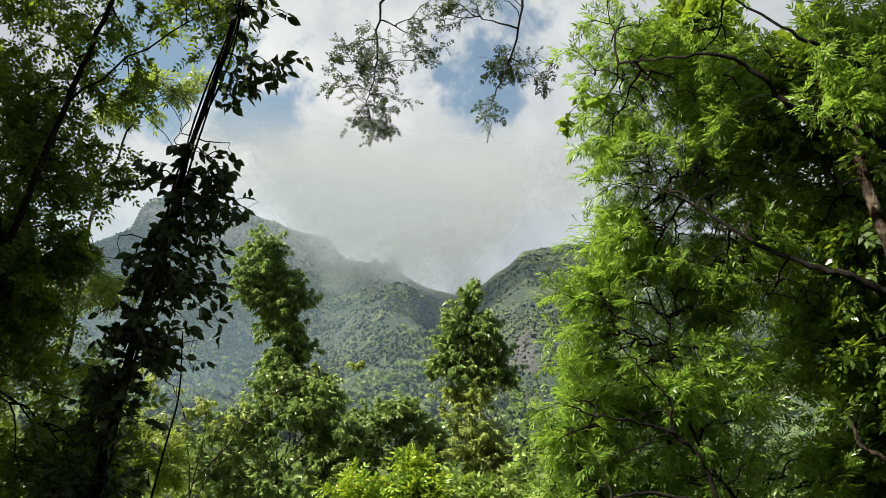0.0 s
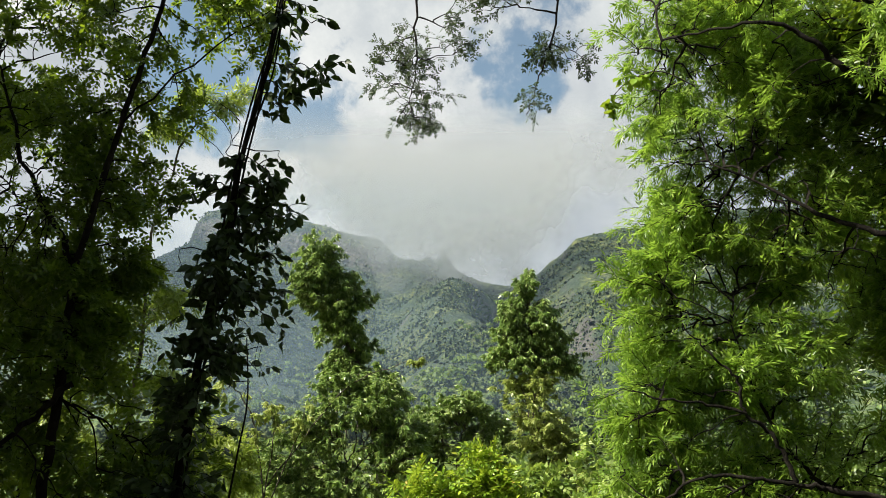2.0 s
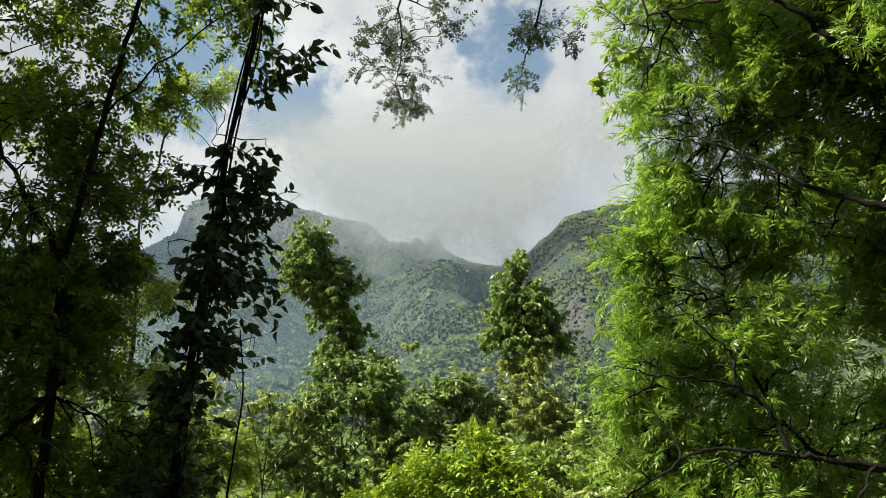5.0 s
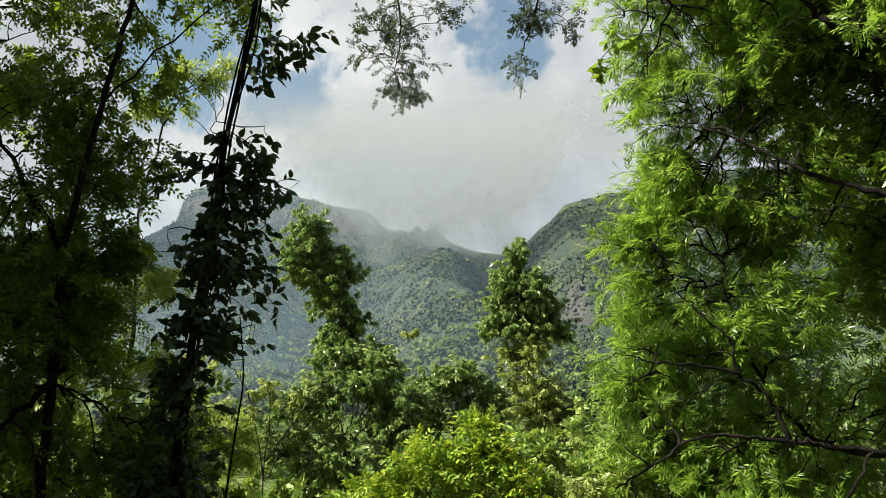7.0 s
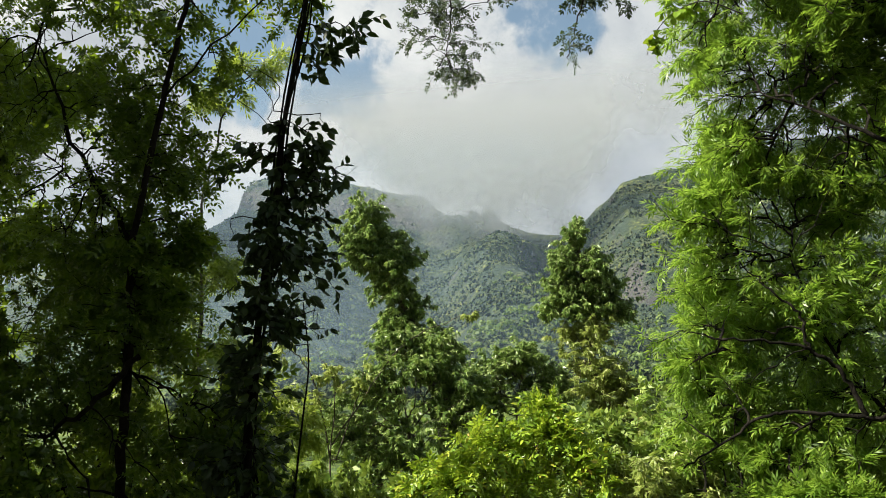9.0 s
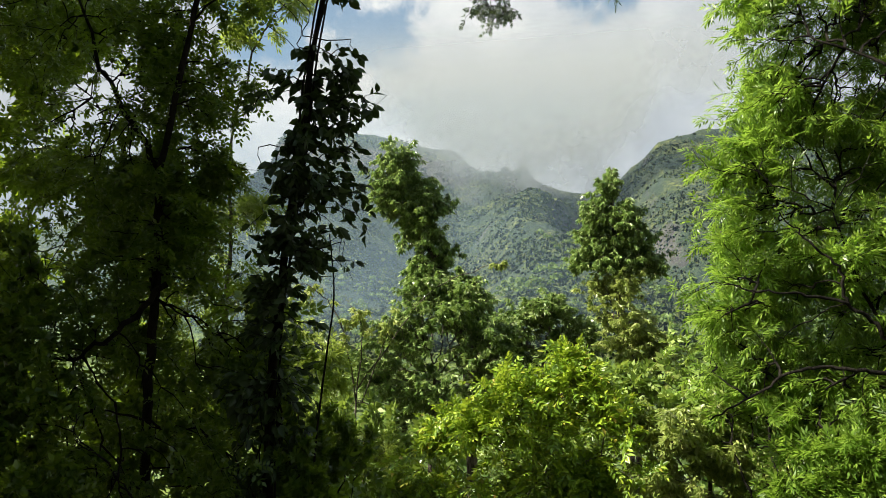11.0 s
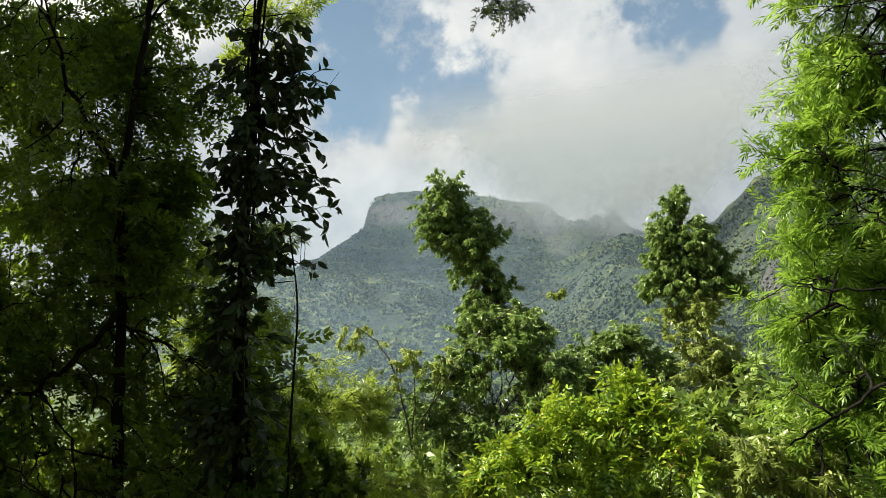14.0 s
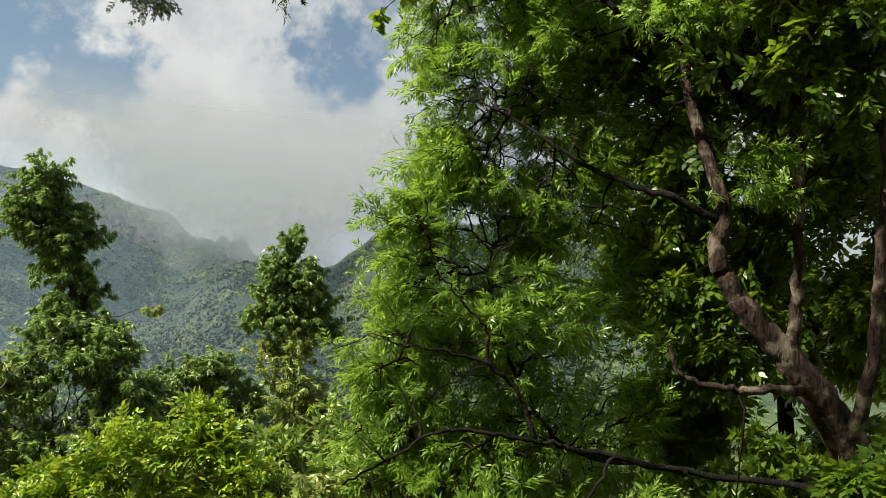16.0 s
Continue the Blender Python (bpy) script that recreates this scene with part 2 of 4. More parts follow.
n.add("ShaderNodeOutputMaterial", None, Surface=both)
CLOUD = m


# ---- mesh tools ----
class Geo:
    """Gathers quads and makes one mesh of them."""

    def __init__(self):
        self.v, self.f, self.count = [], [], 0

    def add(self, verts, faces):
        self.v.append(np.asarray(verts, float))
        self.f.append(np.asarray(faces, int) + self.count)
        self.count += len(verts)

    def mesh(self, name, mat, smooth=True):
        v, f = np.concatenate(self.v), np.concatenate(self.f)
        me = bpy.data.meshes.new(name)
        me.vertices.add(len(v))
        me.vertices.foreach_set("co", v.ravel())
        me.loops.add(f.size)
        me.loops.foreach_set("vertex_index", f.ravel())
        me.polygons.add(len(f))
        me.polygons.foreach_set("loop_start", np.arange(len(f)) * 4)
        me.polygons.foreach_set("use_smooth", np.full(len(f), smooth))
        me.update(calc_edges=True)
        me.validate()
        me.materials.append(mat)
        return me


def part(name, geo, mat, parent, label="", smooth=True):
    """One mesh under a thing; the geometry is given in the world and kept there."""
    ob = new(name, geo.mesh(name, mat, smooth))
    if parent is not None:
        ob.parent = parent
        ob.matrix_parent_inverse = Matrix.Translation(parent.location).inverted()
    if label:
        tagged(ob, label)
    return ob


def thing(name, place, label, category, group=""):
    ob = new(name)
    ob.location = place
    ob.empty_display_size = 0.2
    return tagged(ob, label, category, group)


def smooth_line(points, steps=6):
    """A soft curve through the points (Catmull-Rom)."""
    p = np.asarray(points, float)
    p = np.concatenate([[2 * p[0] - p[1]], p, [2 * p[-1] - p[-2]]])
    t = np.linspace(0, 1, steps, endpoint=False)[:, None]
    out = []
    for a, b, c, d in zip(p, p[1:], p[2:], p[3:]):
        out.append(0.5 * (2 * b + (c - a) * t + (2 * a - 5 * b + 4 * c - d) * t**2 + (3 * b - a - 3 * c + d) * t**3))
    return np.concatenate(out + [p[-2:-1]])


def tube(geo, line, radii, sides=6, rough=0.0, rng=None):
    """A tapered, slightly uneven round limb along a line."""
    line = np.asarray(line, float)
    radii = np.interp(np.linspace(0, 1, len(line)), np.linspace(0, 1, len(radii)), radii)
    way = np.gradient(line, axis=0)
    way /= np.linalg.norm(way, axis=1)[:, None] + 1e-9
    side = np.cross(way, (0.31, 0.9, 0.12))
    side /= np.linalg.norm(side, axis=1)[:, None] + 1e-9
    other = np.cross(way, side)
    a = np.arange(sides) * 2 * np.pi / sides
    r = radii[:, None] * np.ones(sides)
    if rough and rng is not None:
        r = r * (1 + rough * rng.normal(0, 1, r.shape))
    ring = line[:, None] + r[..., None] * (np.cos(a)[None, :, None] * side[:, None] + np.sin(a)[None, :, None] * other[:, None])
    k = np.arange(sides)
    rows = np.arange(len(line) - 1)[:, None] * sides
    faces = np.stack([rows + k, rows + (k + 1) % sides, rows + sides + (k + 1) % sides, rows + sides + k], -1).reshape(-1, 4)
    geo.add(ring.reshape(-1, 3), faces)


def twig_tubes(geo, lines, radii):
    """Many thin three-sided twigs of equal point count at once."""
    lines = np.asarray(lines, float)
    count, points = lines.shape[:2]
    way = np.gradient(lines, axis=1)
    way /= np.linalg.norm(way, axis=2)[..., None] + 1e-9
    side = np.cross(way, (0.31, 0.9, 0.12))
    side /= np.linalg.norm(side, axis=2)[..., None] + 1e-9
    other = np.cross(way, side)
    r = np.asarray(radii)[:, None] * np.linspace(1, 0.45, points)[None]
    a = np.arange(3) * 2 * np.pi / 3
    ring = lines[:, :, None] + r[..., None, None] * (np.cos(a)[:, None] * side[:, :, None] + np.sin(a)[:, None] * other[:, :, None])
    k = np.arange(3)
    rows = (np.arange(count)[:, None] * points + np.arange(points - 1)[None]).reshape(-1, 1) * 3
    faces = np.stack([rows + k, rows + (k + 1) % 3, rows + 3 + (k + 1) % 3, rows + 3 + k], -1).reshape(-1, 4)
    geo.add(ring.reshape(-1, 3), faces)


def blade(width, fold=0.12, curl=0.12):
    """A leaf one long, along +y, folded at its midrib."""
    v = np.array([(0, 0, 0), (-width * 0.46, 0.3, fold * width), (-width * 0.4, 0.66, fold * width - curl * 0.4), (0, 1, -curl), (width * 0.4, 0.66, fold * width - curl * 0.4), (width * 0.46, 0.3, fold * width)], float)
    return v, np.array([(0, 3, 2, 1), (0, 5, 4, 3)])


def sliver(width, curl=0.1):
    """A narrow leaflet of one quad."""
    return np.array([(0, 0, 0), (width / 2, 0.42, 0), (0, 1, -curl), (-width / 2, 0.42, 0)], float), np.array([(0, 1, 2, 3)])


def turned(v, rx=0.0, ry=0.0, rz=0.0):
    return v @ np.array(Euler((rx, ry, rz)).to_matrix()).T


def gather(pieces):
    v, f, count = [], [], 0
    for a, b in pieces:
        v.append(a), f.append(b + count)
        count += len(a)
    return np.concatenate(v), np.concatenate(f)


def pinnate(pairs, leaflet, size, angle=0.9, sag=0.25, seed=0):
    """A feathered leaf one long: a stalk with pairs of leaflets and one at its tip."""
    rng = np.random.default_rng(seed)
    v, f = leaflet
    pieces = [(np.array([(-0.008, 0, 0), (0.008, 0, 0), (0.004, 1, -sag), (-0.004, 1, -sag)]), np.array([(0, 1, 2, 3)]))]
    for k in range(pairs):
        u = 0.2 + 0.72 * k / max(1, pairs - 1)
        for side in (-1, 1):
            one = turned(v * size * rng.uniform(0.85, 1.1), rng.uniform(-0.35, 0.1), rng.uniform(-0.3, 0.3), -side * angle * rng.uniform(0.85, 1.1))
            pieces.append((one + (0, u, -sag * u**2), f))
    pieces.append((turned(v * size, -0.3) + (0, 1, -sag), f))
    return gather(pieces)


def tuft(count, leaflet, spread, seed=0, stem=0.35):
    """Leaves standing round a shoot one long."""
    rng = np.random.default_rng(seed)
    v, f = leaflet
    pieces = []
    for k in range(count):
        one = turned(v * rng.uniform(0.75, 1.15), 0, rng.uniform(-0.5, 0.5), 0)
        one = turned(one, -spread * rng.uniform(0.5, 1.2))
        one = turned(one, 0, k * 2.4 + rng.uniform(-0.4, 0.4), 0)
        pieces.append((one + (0, stem * k / count, 0), f))
    return gather(pieces)


def place_leaves(geo, template, at, way, up, size):
    """Copies of a template at many places in one mesh."""
    v, f = template
    way = way / (np.linalg.norm(way, axis=1)[:, None] + 1e-9)
    side = np.cross(way, up)
    side /= np.linalg.norm(side, axis=1)[:, None] + 1e-9
    top = np.cross(side, way)
    out = at[:, None] + size[:, None, None] * (v[None, :, :1] * side[:, None] + v[None, :, 1:2] * way[:, None] + v[None, :, 2:] * top[:, None])
    faces = (np.arange(len(at)) * len(v))[:, None, None] + f[None]
    geo.add(out.reshape(-1, 3), faces.reshape(-1, 4))


def sample(rng, clumps, layer=0.0):
    """Points in clumps (x, y, z, rx, ry, rz, count), each broken into uneven tufts; layer: height of flat tiers."""
    out = []
    for x, y, z, a, b, c, count in clumps:
        count = int(count)
        tufts = max(4, count // 16)
        d = rng.normal(0, 1, (tufts, 3))
        d /= np.linalg.norm(d, axis=1)[:, None]
        heart = d * (rng.uniform(0, 1, tufts) ** 0.42)[:, None] * 0.74
        wide = rng.uniform(0.3, 0.62, tufts)
        pick = rng.integers(0, tufts, count)
        e = rng.normal(0, 0.6, (count, 3))
        p = (heart[pick] + e * wide[pick][:, None]) * (a, b, c)
        if layer:
            shift = rng.uniform(0, layer)
            flat = np.round((p[:, 2] + shift) / layer) * layer - shift
            p[:, 2] = flat + rng.normal(0, 0.16 * layer, count) - 0.12 * np.abs(p[:, 0])
        out.append(p + (x, y, z))
    return np.concatenate(out)


def grow(rng, pool, targets, sag=0.0, points=5, direct=0.28):
    """Twigs that reach each target from the handiest wood, and are wood for the next. Returns the lines and how many twigs each one bears."""
    pool = np.asarray(pool, float)
    total = len(pool) + len(targets) * 3
    store, length, owner = np.zeros((total, 3)), np.zeros(total), np.full(total, -1)
    store[: len(pool)] = pool
    used = len(pool)
    first = np.array([np.min(np.sum((pool - p) ** 2, 1)) for p in targets])
    lines = np.zeros((len(targets), points, 3))
    parent = np.full(len(targets), -1)
    t = np.linspace(0, 1, points)[:, None]
    for k, p in enumerate(targets[np.argsort(first)]):
        gap = np.sqrt(np.sum((store[:used] - p) ** 2, 1))
        best = np.argmin(gap + direct * length[:used])
        q, span = store[best], gap[best]
        parent[k] = owner[best]
        bend = rng.normal(0, 0.06, 3) * span + (0, 0, 0.08 * span)
        line = q + (p - q) * t + bend * np.sin(np.pi * t) - np.array((0, 0, sag * span)) * t**2
        line[1:-1] += rng.normal(0, 0.022, (points - 2, 3)) * span
        lines[k] = line
        store[used : used + 3] = line[[points // 2, points - 2, points - 1]]
        length[used : used + 3] = length[best] + span * np.array((0.5, 0.8, 1.0))
        owner[used : used + 3] = k
        used += 3
    bears = np.ones(len(targets))
    for k in range(len(targets) - 1, -1, -1):
        if parent[k] >= 0:
            bears[parent[k]] += bears[k]
    return lines, bears


def leaves_on(geo, rng, lines, templates, per_twig, size, sag=0.3, loose=0.7, start=0.25, fall=0.0, hang=False, tilt=0.7):
    """Leaves along twigs. sag: how far they hang; loose: how far they stray from the twig's way."""
    count, points = lines.shape[:2]
    k = np.repeat(np.arange(count), per_twig)
    u = rng.uniform(start, 1, len(k)) * (points - 1.001)
    i, w = u.astype(int), (u % 1)[:, None]
    a, b = lines[k, i], lines[k, i + 1]
    at = a + (b - a) * w
    way = b - a
    way = way / (np.linalg.norm(way, axis=1)[:, None] + 1e-9)
    way = way + rng.normal(0, loose, way.shape)
    way /= np.linalg.norm(way, axis=1)[:, None] + 1e-9
    way[:, 2] = way[:, 2] * (1 - fall) - sag
    up = rng.normal(0, tilt, way.shape) + (0, 0, 1)
    if hang:
        up = rng.normal(0, 1, way.shape) * (1, 1, 0.2) + (0, 0, 0.35)
    s = size * rng.uniform(0.7, 1.2, len(k))
    which = rng.integers(0, len(templates), len(k))
    for n_t, template in enumerate(templates):
        pick = which == n_t
        if pick.any():
            place_leaves(geo, template, at[pick], way[pick], up[pick], s[pick])


# ---- the lie of the land ----
def lattice(ix, iy, seed):
    h = (ix.astype(np.int64) * 374761393 + iy.astype(np.int64) * 668265263 + seed * 974634777) & 0x7FFFFFFF
    h = ((h ^ (h >> 13)) * 1274126177) & 0x7FFFFFFF
    return ((h ^ (h >> 16)) & 0xFFFF) / 65535.0


def soft_noise(x, y, seed):
    ix, iy = np.floor(x), np.floor(y)
    u, w = x - ix, y - iy
    u, w = u * u * (3 - 2 * u), w * w * (3 - 2 * w)
    a, b, c, d = lattice(ix, iy, seed), lattice(ix + 1, iy, seed), lattice(ix, iy + 1, seed), lattice(ix + 1, iy + 1, seed)
    return (a + (b - a) * u) * (1 - w) + (c + (d - c) * u) * w - 0.5


def rugged(x, y, scale, octaves, seed):
    out, amp = 0.0, 1.0
    for k in range(octaves):
        out = out + amp * (0.5 - np.abs(soft_noise(x / scale, y / scale, seed + k)) * 2)
        amp, scale = amp * 0.5, scale * 0.5
    return out


def land(x, y):
    """Height of the ground: a steep bank, a valley and the mountains beyond."""
    x, y = np.asarray(x, float), np.asarray(y, float)
    base = np.interp(y, (-4000, -300, -30, -3, 0, 1.2, 5, 9, 14, 30, 120, 320, 520, 4000), (90, 70, 10, 0.6, 0, -0.42, -1.5, -2.7, -4.2, -8.5, -30, -32, -10, -5))
    crest = np.interp(x, (-3500, -1600, -1150, -905, -842, -762, -719, -704, -621, -496, -415, -331, -268, -188, -119, -52, -7, 40, 76, 140, 257, 420, 700, 1500, 3500), (150, 230, 250, 290, 308, 350, 386, 427, 421, 396, 374, 356, 310, 290, 272, 264, 282, 318, 356, 364, 380, 410, 380, 300, 200))
    s = np.clip((y - 420) / 1080, 0, 1)
    rise = 0.22 * s + 0.78 * s**2.1
    fall = np.exp(-(np.clip(y - 1500, 0, None) / 900) ** 2)
    out = base + (crest + 5) * rise * fall
    cliff = np.clip((s - 0.93) / 0.025, 0, 1) * np.interp(x, (-730, -705, -600, -330, -290), (0, 1, 1, 0.8, 0))
    out = out - 42 * np.interp(x, (-760, -705, -600, -330, -260), (0, 1, 1, 0.8, 0)) * s**3 * fall + 42 * cliff * fall
    along = np.clip((1500 - y) / 800, 0, 1.3)
    middle = -188 + 118 * along + 20 * np.sin(y / 90)
    lift = np.interp(y, (500, 700, 900, 1150, 1400, 1500, 1600), (0, 40, 66, 70, 26, 6, 0))
    out = out + lift * np.exp(-(((x - middle) / 62) ** 2)) - 0.55 * lift * np.exp(-(((x - middle - 118) / 55) ** 2)) - 0.5 * lift * np.exp(-(((x - middle + 150) / 70) ** 2))
    out = out + 120 * np.exp(-(((x - 330) / 200) ** 2) - ((y - 880) / 190) ** 2) + 34 * np.exp(-(((x - 62) / 34) ** 2) - ((y - 900) / 70) ** 2)
    out = out + 75 * np.exp(-(((x + 620) / 260) ** 2) - ((y - 900) / 200) ** 2)
    out = out + s * (1 - 0.8 * s) * (60 * rugged(x, y, 190.0, 5, 3) + 10 * rugged(x, y, 38.0, 3, 17)) + 3.5 * s * soft_noise(x / 14, y / 14, 5)
    out = out + 30 * np.exp(-(((x + 186) / 15) ** 2) - ((y - 1480) / 30) ** 2) + 14 * np.exp(-(((x + 222) / 12) ** 2) - ((y - 1480) / 30) ** 2)
    bank = np.clip((y + 40) / 20, 0, 1) * np.clip((300 - y) / 200, 0, 1)
    return out + bank * (0.16 * soft_noise(x / 1.3, y / 1.3, 8) + 0.05 * soft_noise(x / 0.35, y / 0.35, 9))


g = Geo()
turns = radians(1) * np.concatenate([np.linspace(-50, 42, 300), np.linspace(45, 307, 56)])
reach = np.concatenate([np.geomspace(0.3, 30, 60), np.geomspace(33, 420, 40), np.arange(428, 1640, 8.5), np.geomspace(1660, 4300, 22)])
xs, ys = np.outer(reach, np.sin(turns)), np.outer(reach, np.cos(turns))
zs = land(xs, ys)
rows, cols = xs.shape
k = np.arange(cols)
r = np.arange(rows - 1)[:, None] * cols
g.add(np.stack([xs, ys, zs], -1).reshape(-1, 3), np.stack([r + k, r + (k + 1) % cols, r + cols + (k + 1) % cols, r + cols + k], -1).reshape(-1, 4)[:, ::-1])
mid = np.array([[0, 0, land(0, 0)]])
cap = np.concatenate([np.stack([xs[0], ys[0], zs[0]], -1), mid])
pairs = np.arange(0, cols - 1, 2)
g.add(cap, np.stack([pairs, np.full(len(pairs), cols), (pairs + 2) % cols, (pairs + 1) % cols], -1))
ground = part("ground", g, EARTH, None)
tagged(ground, "steep wooded bank, green valley and rocky scrub-covered mountains", "ground", kind="structure")

# scrub on the mountains
rng = np.random.default_rng(11)
want = 62000
py = rng.uniform(430, 1500, want)
px = py * np.tan(rng.uniform(radians(-34), radians(20), want))
keep = soft_noise(px / 60, py / 60, 31) + soft_noise(px / 25, py / 25, 32) * 0.7 + rng.uniform(-0.25, 0.25, want) > -0.06
px, py = px[keep], py[keep]
pz = land(px, py)
dot = np.array([(0, 0, 1), (1, 0, 0.2), (-0.5, 0.87, 0.3), (-0.5, -0.87, 0.25), (0, 0, -0.4)], float)
dot_faces = np.array([(0, 1, 4, 2), (0, 2, 4, 3), (0, 3, 4, 1)])
sizes = rng.uniform(1.2, 3.6, len(px)) * rng.choice([1, 1, 1, 1.5], len(px))
spin = rng.uniform(0, 6.28, len(px))
body = dot[None] * rng.uniform(0.6, 1.35, (len(px), len(dot), 1))
c, s = np.cos(spin)[:, None], np.sin(spin)[:, None]
body = np.stack([body[..., 0] * c - body[..., 1] * s, body[..., 0] * s + body[..., 1] * c, body[..., 2] * 0.75], -1) * sizes[:, None, None]
g = Geo()
g.add((body + np.stack([px, py, pz], -1)[:, None]).reshape(-1, 3), ((np.arange(len(px)) * len(dot))[:, None, None] + dot_faces[None]).reshape(-1, 4))
tagged(part("mountain_scrub", g, SCRUB, None), "scattered green scrub and small trees on mountain slopes", "scrub", kind="stuff")

# woods of the valley and the lower slopes: crowns of many leafy tufts
rng = np.random.default_rng(12)
want = 2600
py = 60 + 760 * rng.uniform(0, 1, want) ** 0.8
px = py * np.tan(rng.uniform(radians(-42), radians(34), want))
keep = soft_noise(px / 45, py / 45, 41) + rng.uniform(-0.3, 0.3, want) > -0.12
px, py = px[keep], py[keep]
crown = rng.uniform(1.8, 4.6, len(px))
tufts = 34
d = rng.normal(0, 1, (len(px), tufts, 3))
d /= np.linalg.norm(d, axis=2)[..., None]
d[..., 2] = np.abs(d[..., 2]) * 1.1 - 0.15
at = np.stack([px, py, land(px, py) + crown * 0.7], -1)[:, None] + d * (crown[:, None] * rng.uniform(0.6, 1.15, (len(px), tufts)))[..., None] * (1, 1, 0.85)
g = Geo()
place_leaves(g, (np.array([(-0.5, -0.4, 0), (0.4, -0.5, 0.12), (0.55, 0.45, 0), (-0.35, 0.5, 0.1)]), np.array([(0, 1, 2, 3)])), at.reshape(-1, 3), rng.normal(0, 1, (len(px) * tufts, 3)), d.reshape(-1, 3) + rng.normal(0, 0.35, (len(px) * tufts, 3)), np.repeat(crown * 0.62, tufts) * rng.uniform(0.6, 1.2, len(px) * tufts))
tagged(part("valley_wood", g, LEAF_WOOD, None), "light green woods covering the valley and lower slopes", "woods", kind="stuff")

# cloud hanging on the ridge
for far_y in (1290.0, 1350.0, 1410.0):
    g = Geo()
    xx, zz = np.meshgrid(np.linspace(-640, 330, 40), np.linspace(215, 650, 20))
    yy = far_y + 0.05 * (xx + 150) + 0 * zz
    r = np.arange(19)[:, None] * 40
    k = np.arange(39)
    g.add(np.stack([xx, yy, zz], -1).reshape(-1, 3), np.stack([r + k, r + k + 1, r + 41 + k, r + 40 + k], -1).reshape(-1, 4))
    tagged(part("mist_bank", g, MIST, None), "white cloud drifting over the mountain ridge", "mist", "ridge cloud", kind="stuff")


# thin haze over the valley, put in as one bluish see-through sheet
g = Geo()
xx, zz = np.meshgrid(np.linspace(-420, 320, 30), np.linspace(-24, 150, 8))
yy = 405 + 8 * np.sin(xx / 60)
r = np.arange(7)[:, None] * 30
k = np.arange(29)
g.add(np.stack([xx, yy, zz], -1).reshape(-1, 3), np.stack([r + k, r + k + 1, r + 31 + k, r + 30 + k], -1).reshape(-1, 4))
tagged(part("haze_sheet", g, HAZE, None), "thin bluish sheet standing in for haze over the valley", "haze", kind="stuff")


# cloud added out of view, near side of the mountains, to shade their flank
g = Geo()
xx, yy = np.meshgrid(np.linspace(-2000, -900, 24), np.linspace(700, 1600, 18))
zz = 900 + 40 * soft_noise(xx / 160, yy / 160, 4) + 30 * soft_noise(xx / 60, yy / 60, 6)
r = np.arange(17)[:, None] * 24
k = np.arange(23)
g.add(np.stack([xx, yy, zz], -1).reshape(-1, 3), np.stack([r + k, r + k + 1, r + 25 + k, r + 24 + k], -1).reshape(-1, 4))
tagged(part("shadow_cloud", g, CLOUD, None), "white cloud added out of view to shade the mountain flank", "cloud", kind="stuff")


# ---- plants ----
PINNATE_SMALL = [pinnate(3, sliver(0.42), 0.5, 0.85, 0.3, s) for s in range(3)]
FEATHER = [pinnate(3, sliver(0.22, 0.14), 0.62, 0.62, 0.14, s) for s in range(5)]
DROOPING = [tuft(4, sliver(0.3, 0.18), 0.4, s, 0.7) for s in range(5)]
SIMPLE = [pinnate(3, sliver(0.5), 0.55, 0.9, 0.25, s) for s in range(3)]
SHRUB_LEAF = [pinnate(4, blade(0.48, 0.12, 0.2), 0.38, 1.05, 0.25, s) for s in range(3)]
ROUND_SMALL = [tuft(6, sliver(0.5, 0.2), 1.0, s) for s in range(4)]
LEFT_MIX = [pinnate(4, blade(0.5), 0.3, 1.1, 0.25, 4), pinnate(5, sliver(0.52), 0.27, 1.1, 0.3, 5), pinnate(4, sliver(0.55), 0.31, 1.1, 0.25, 6)] + [(v * 0.36, f) for v, f in ROUND_SMALL[:2]]


def wood_points(lines, start=0.3):
    return np.concatenate([l[int(len(l) * start):] for l in lines])


LINES = {}


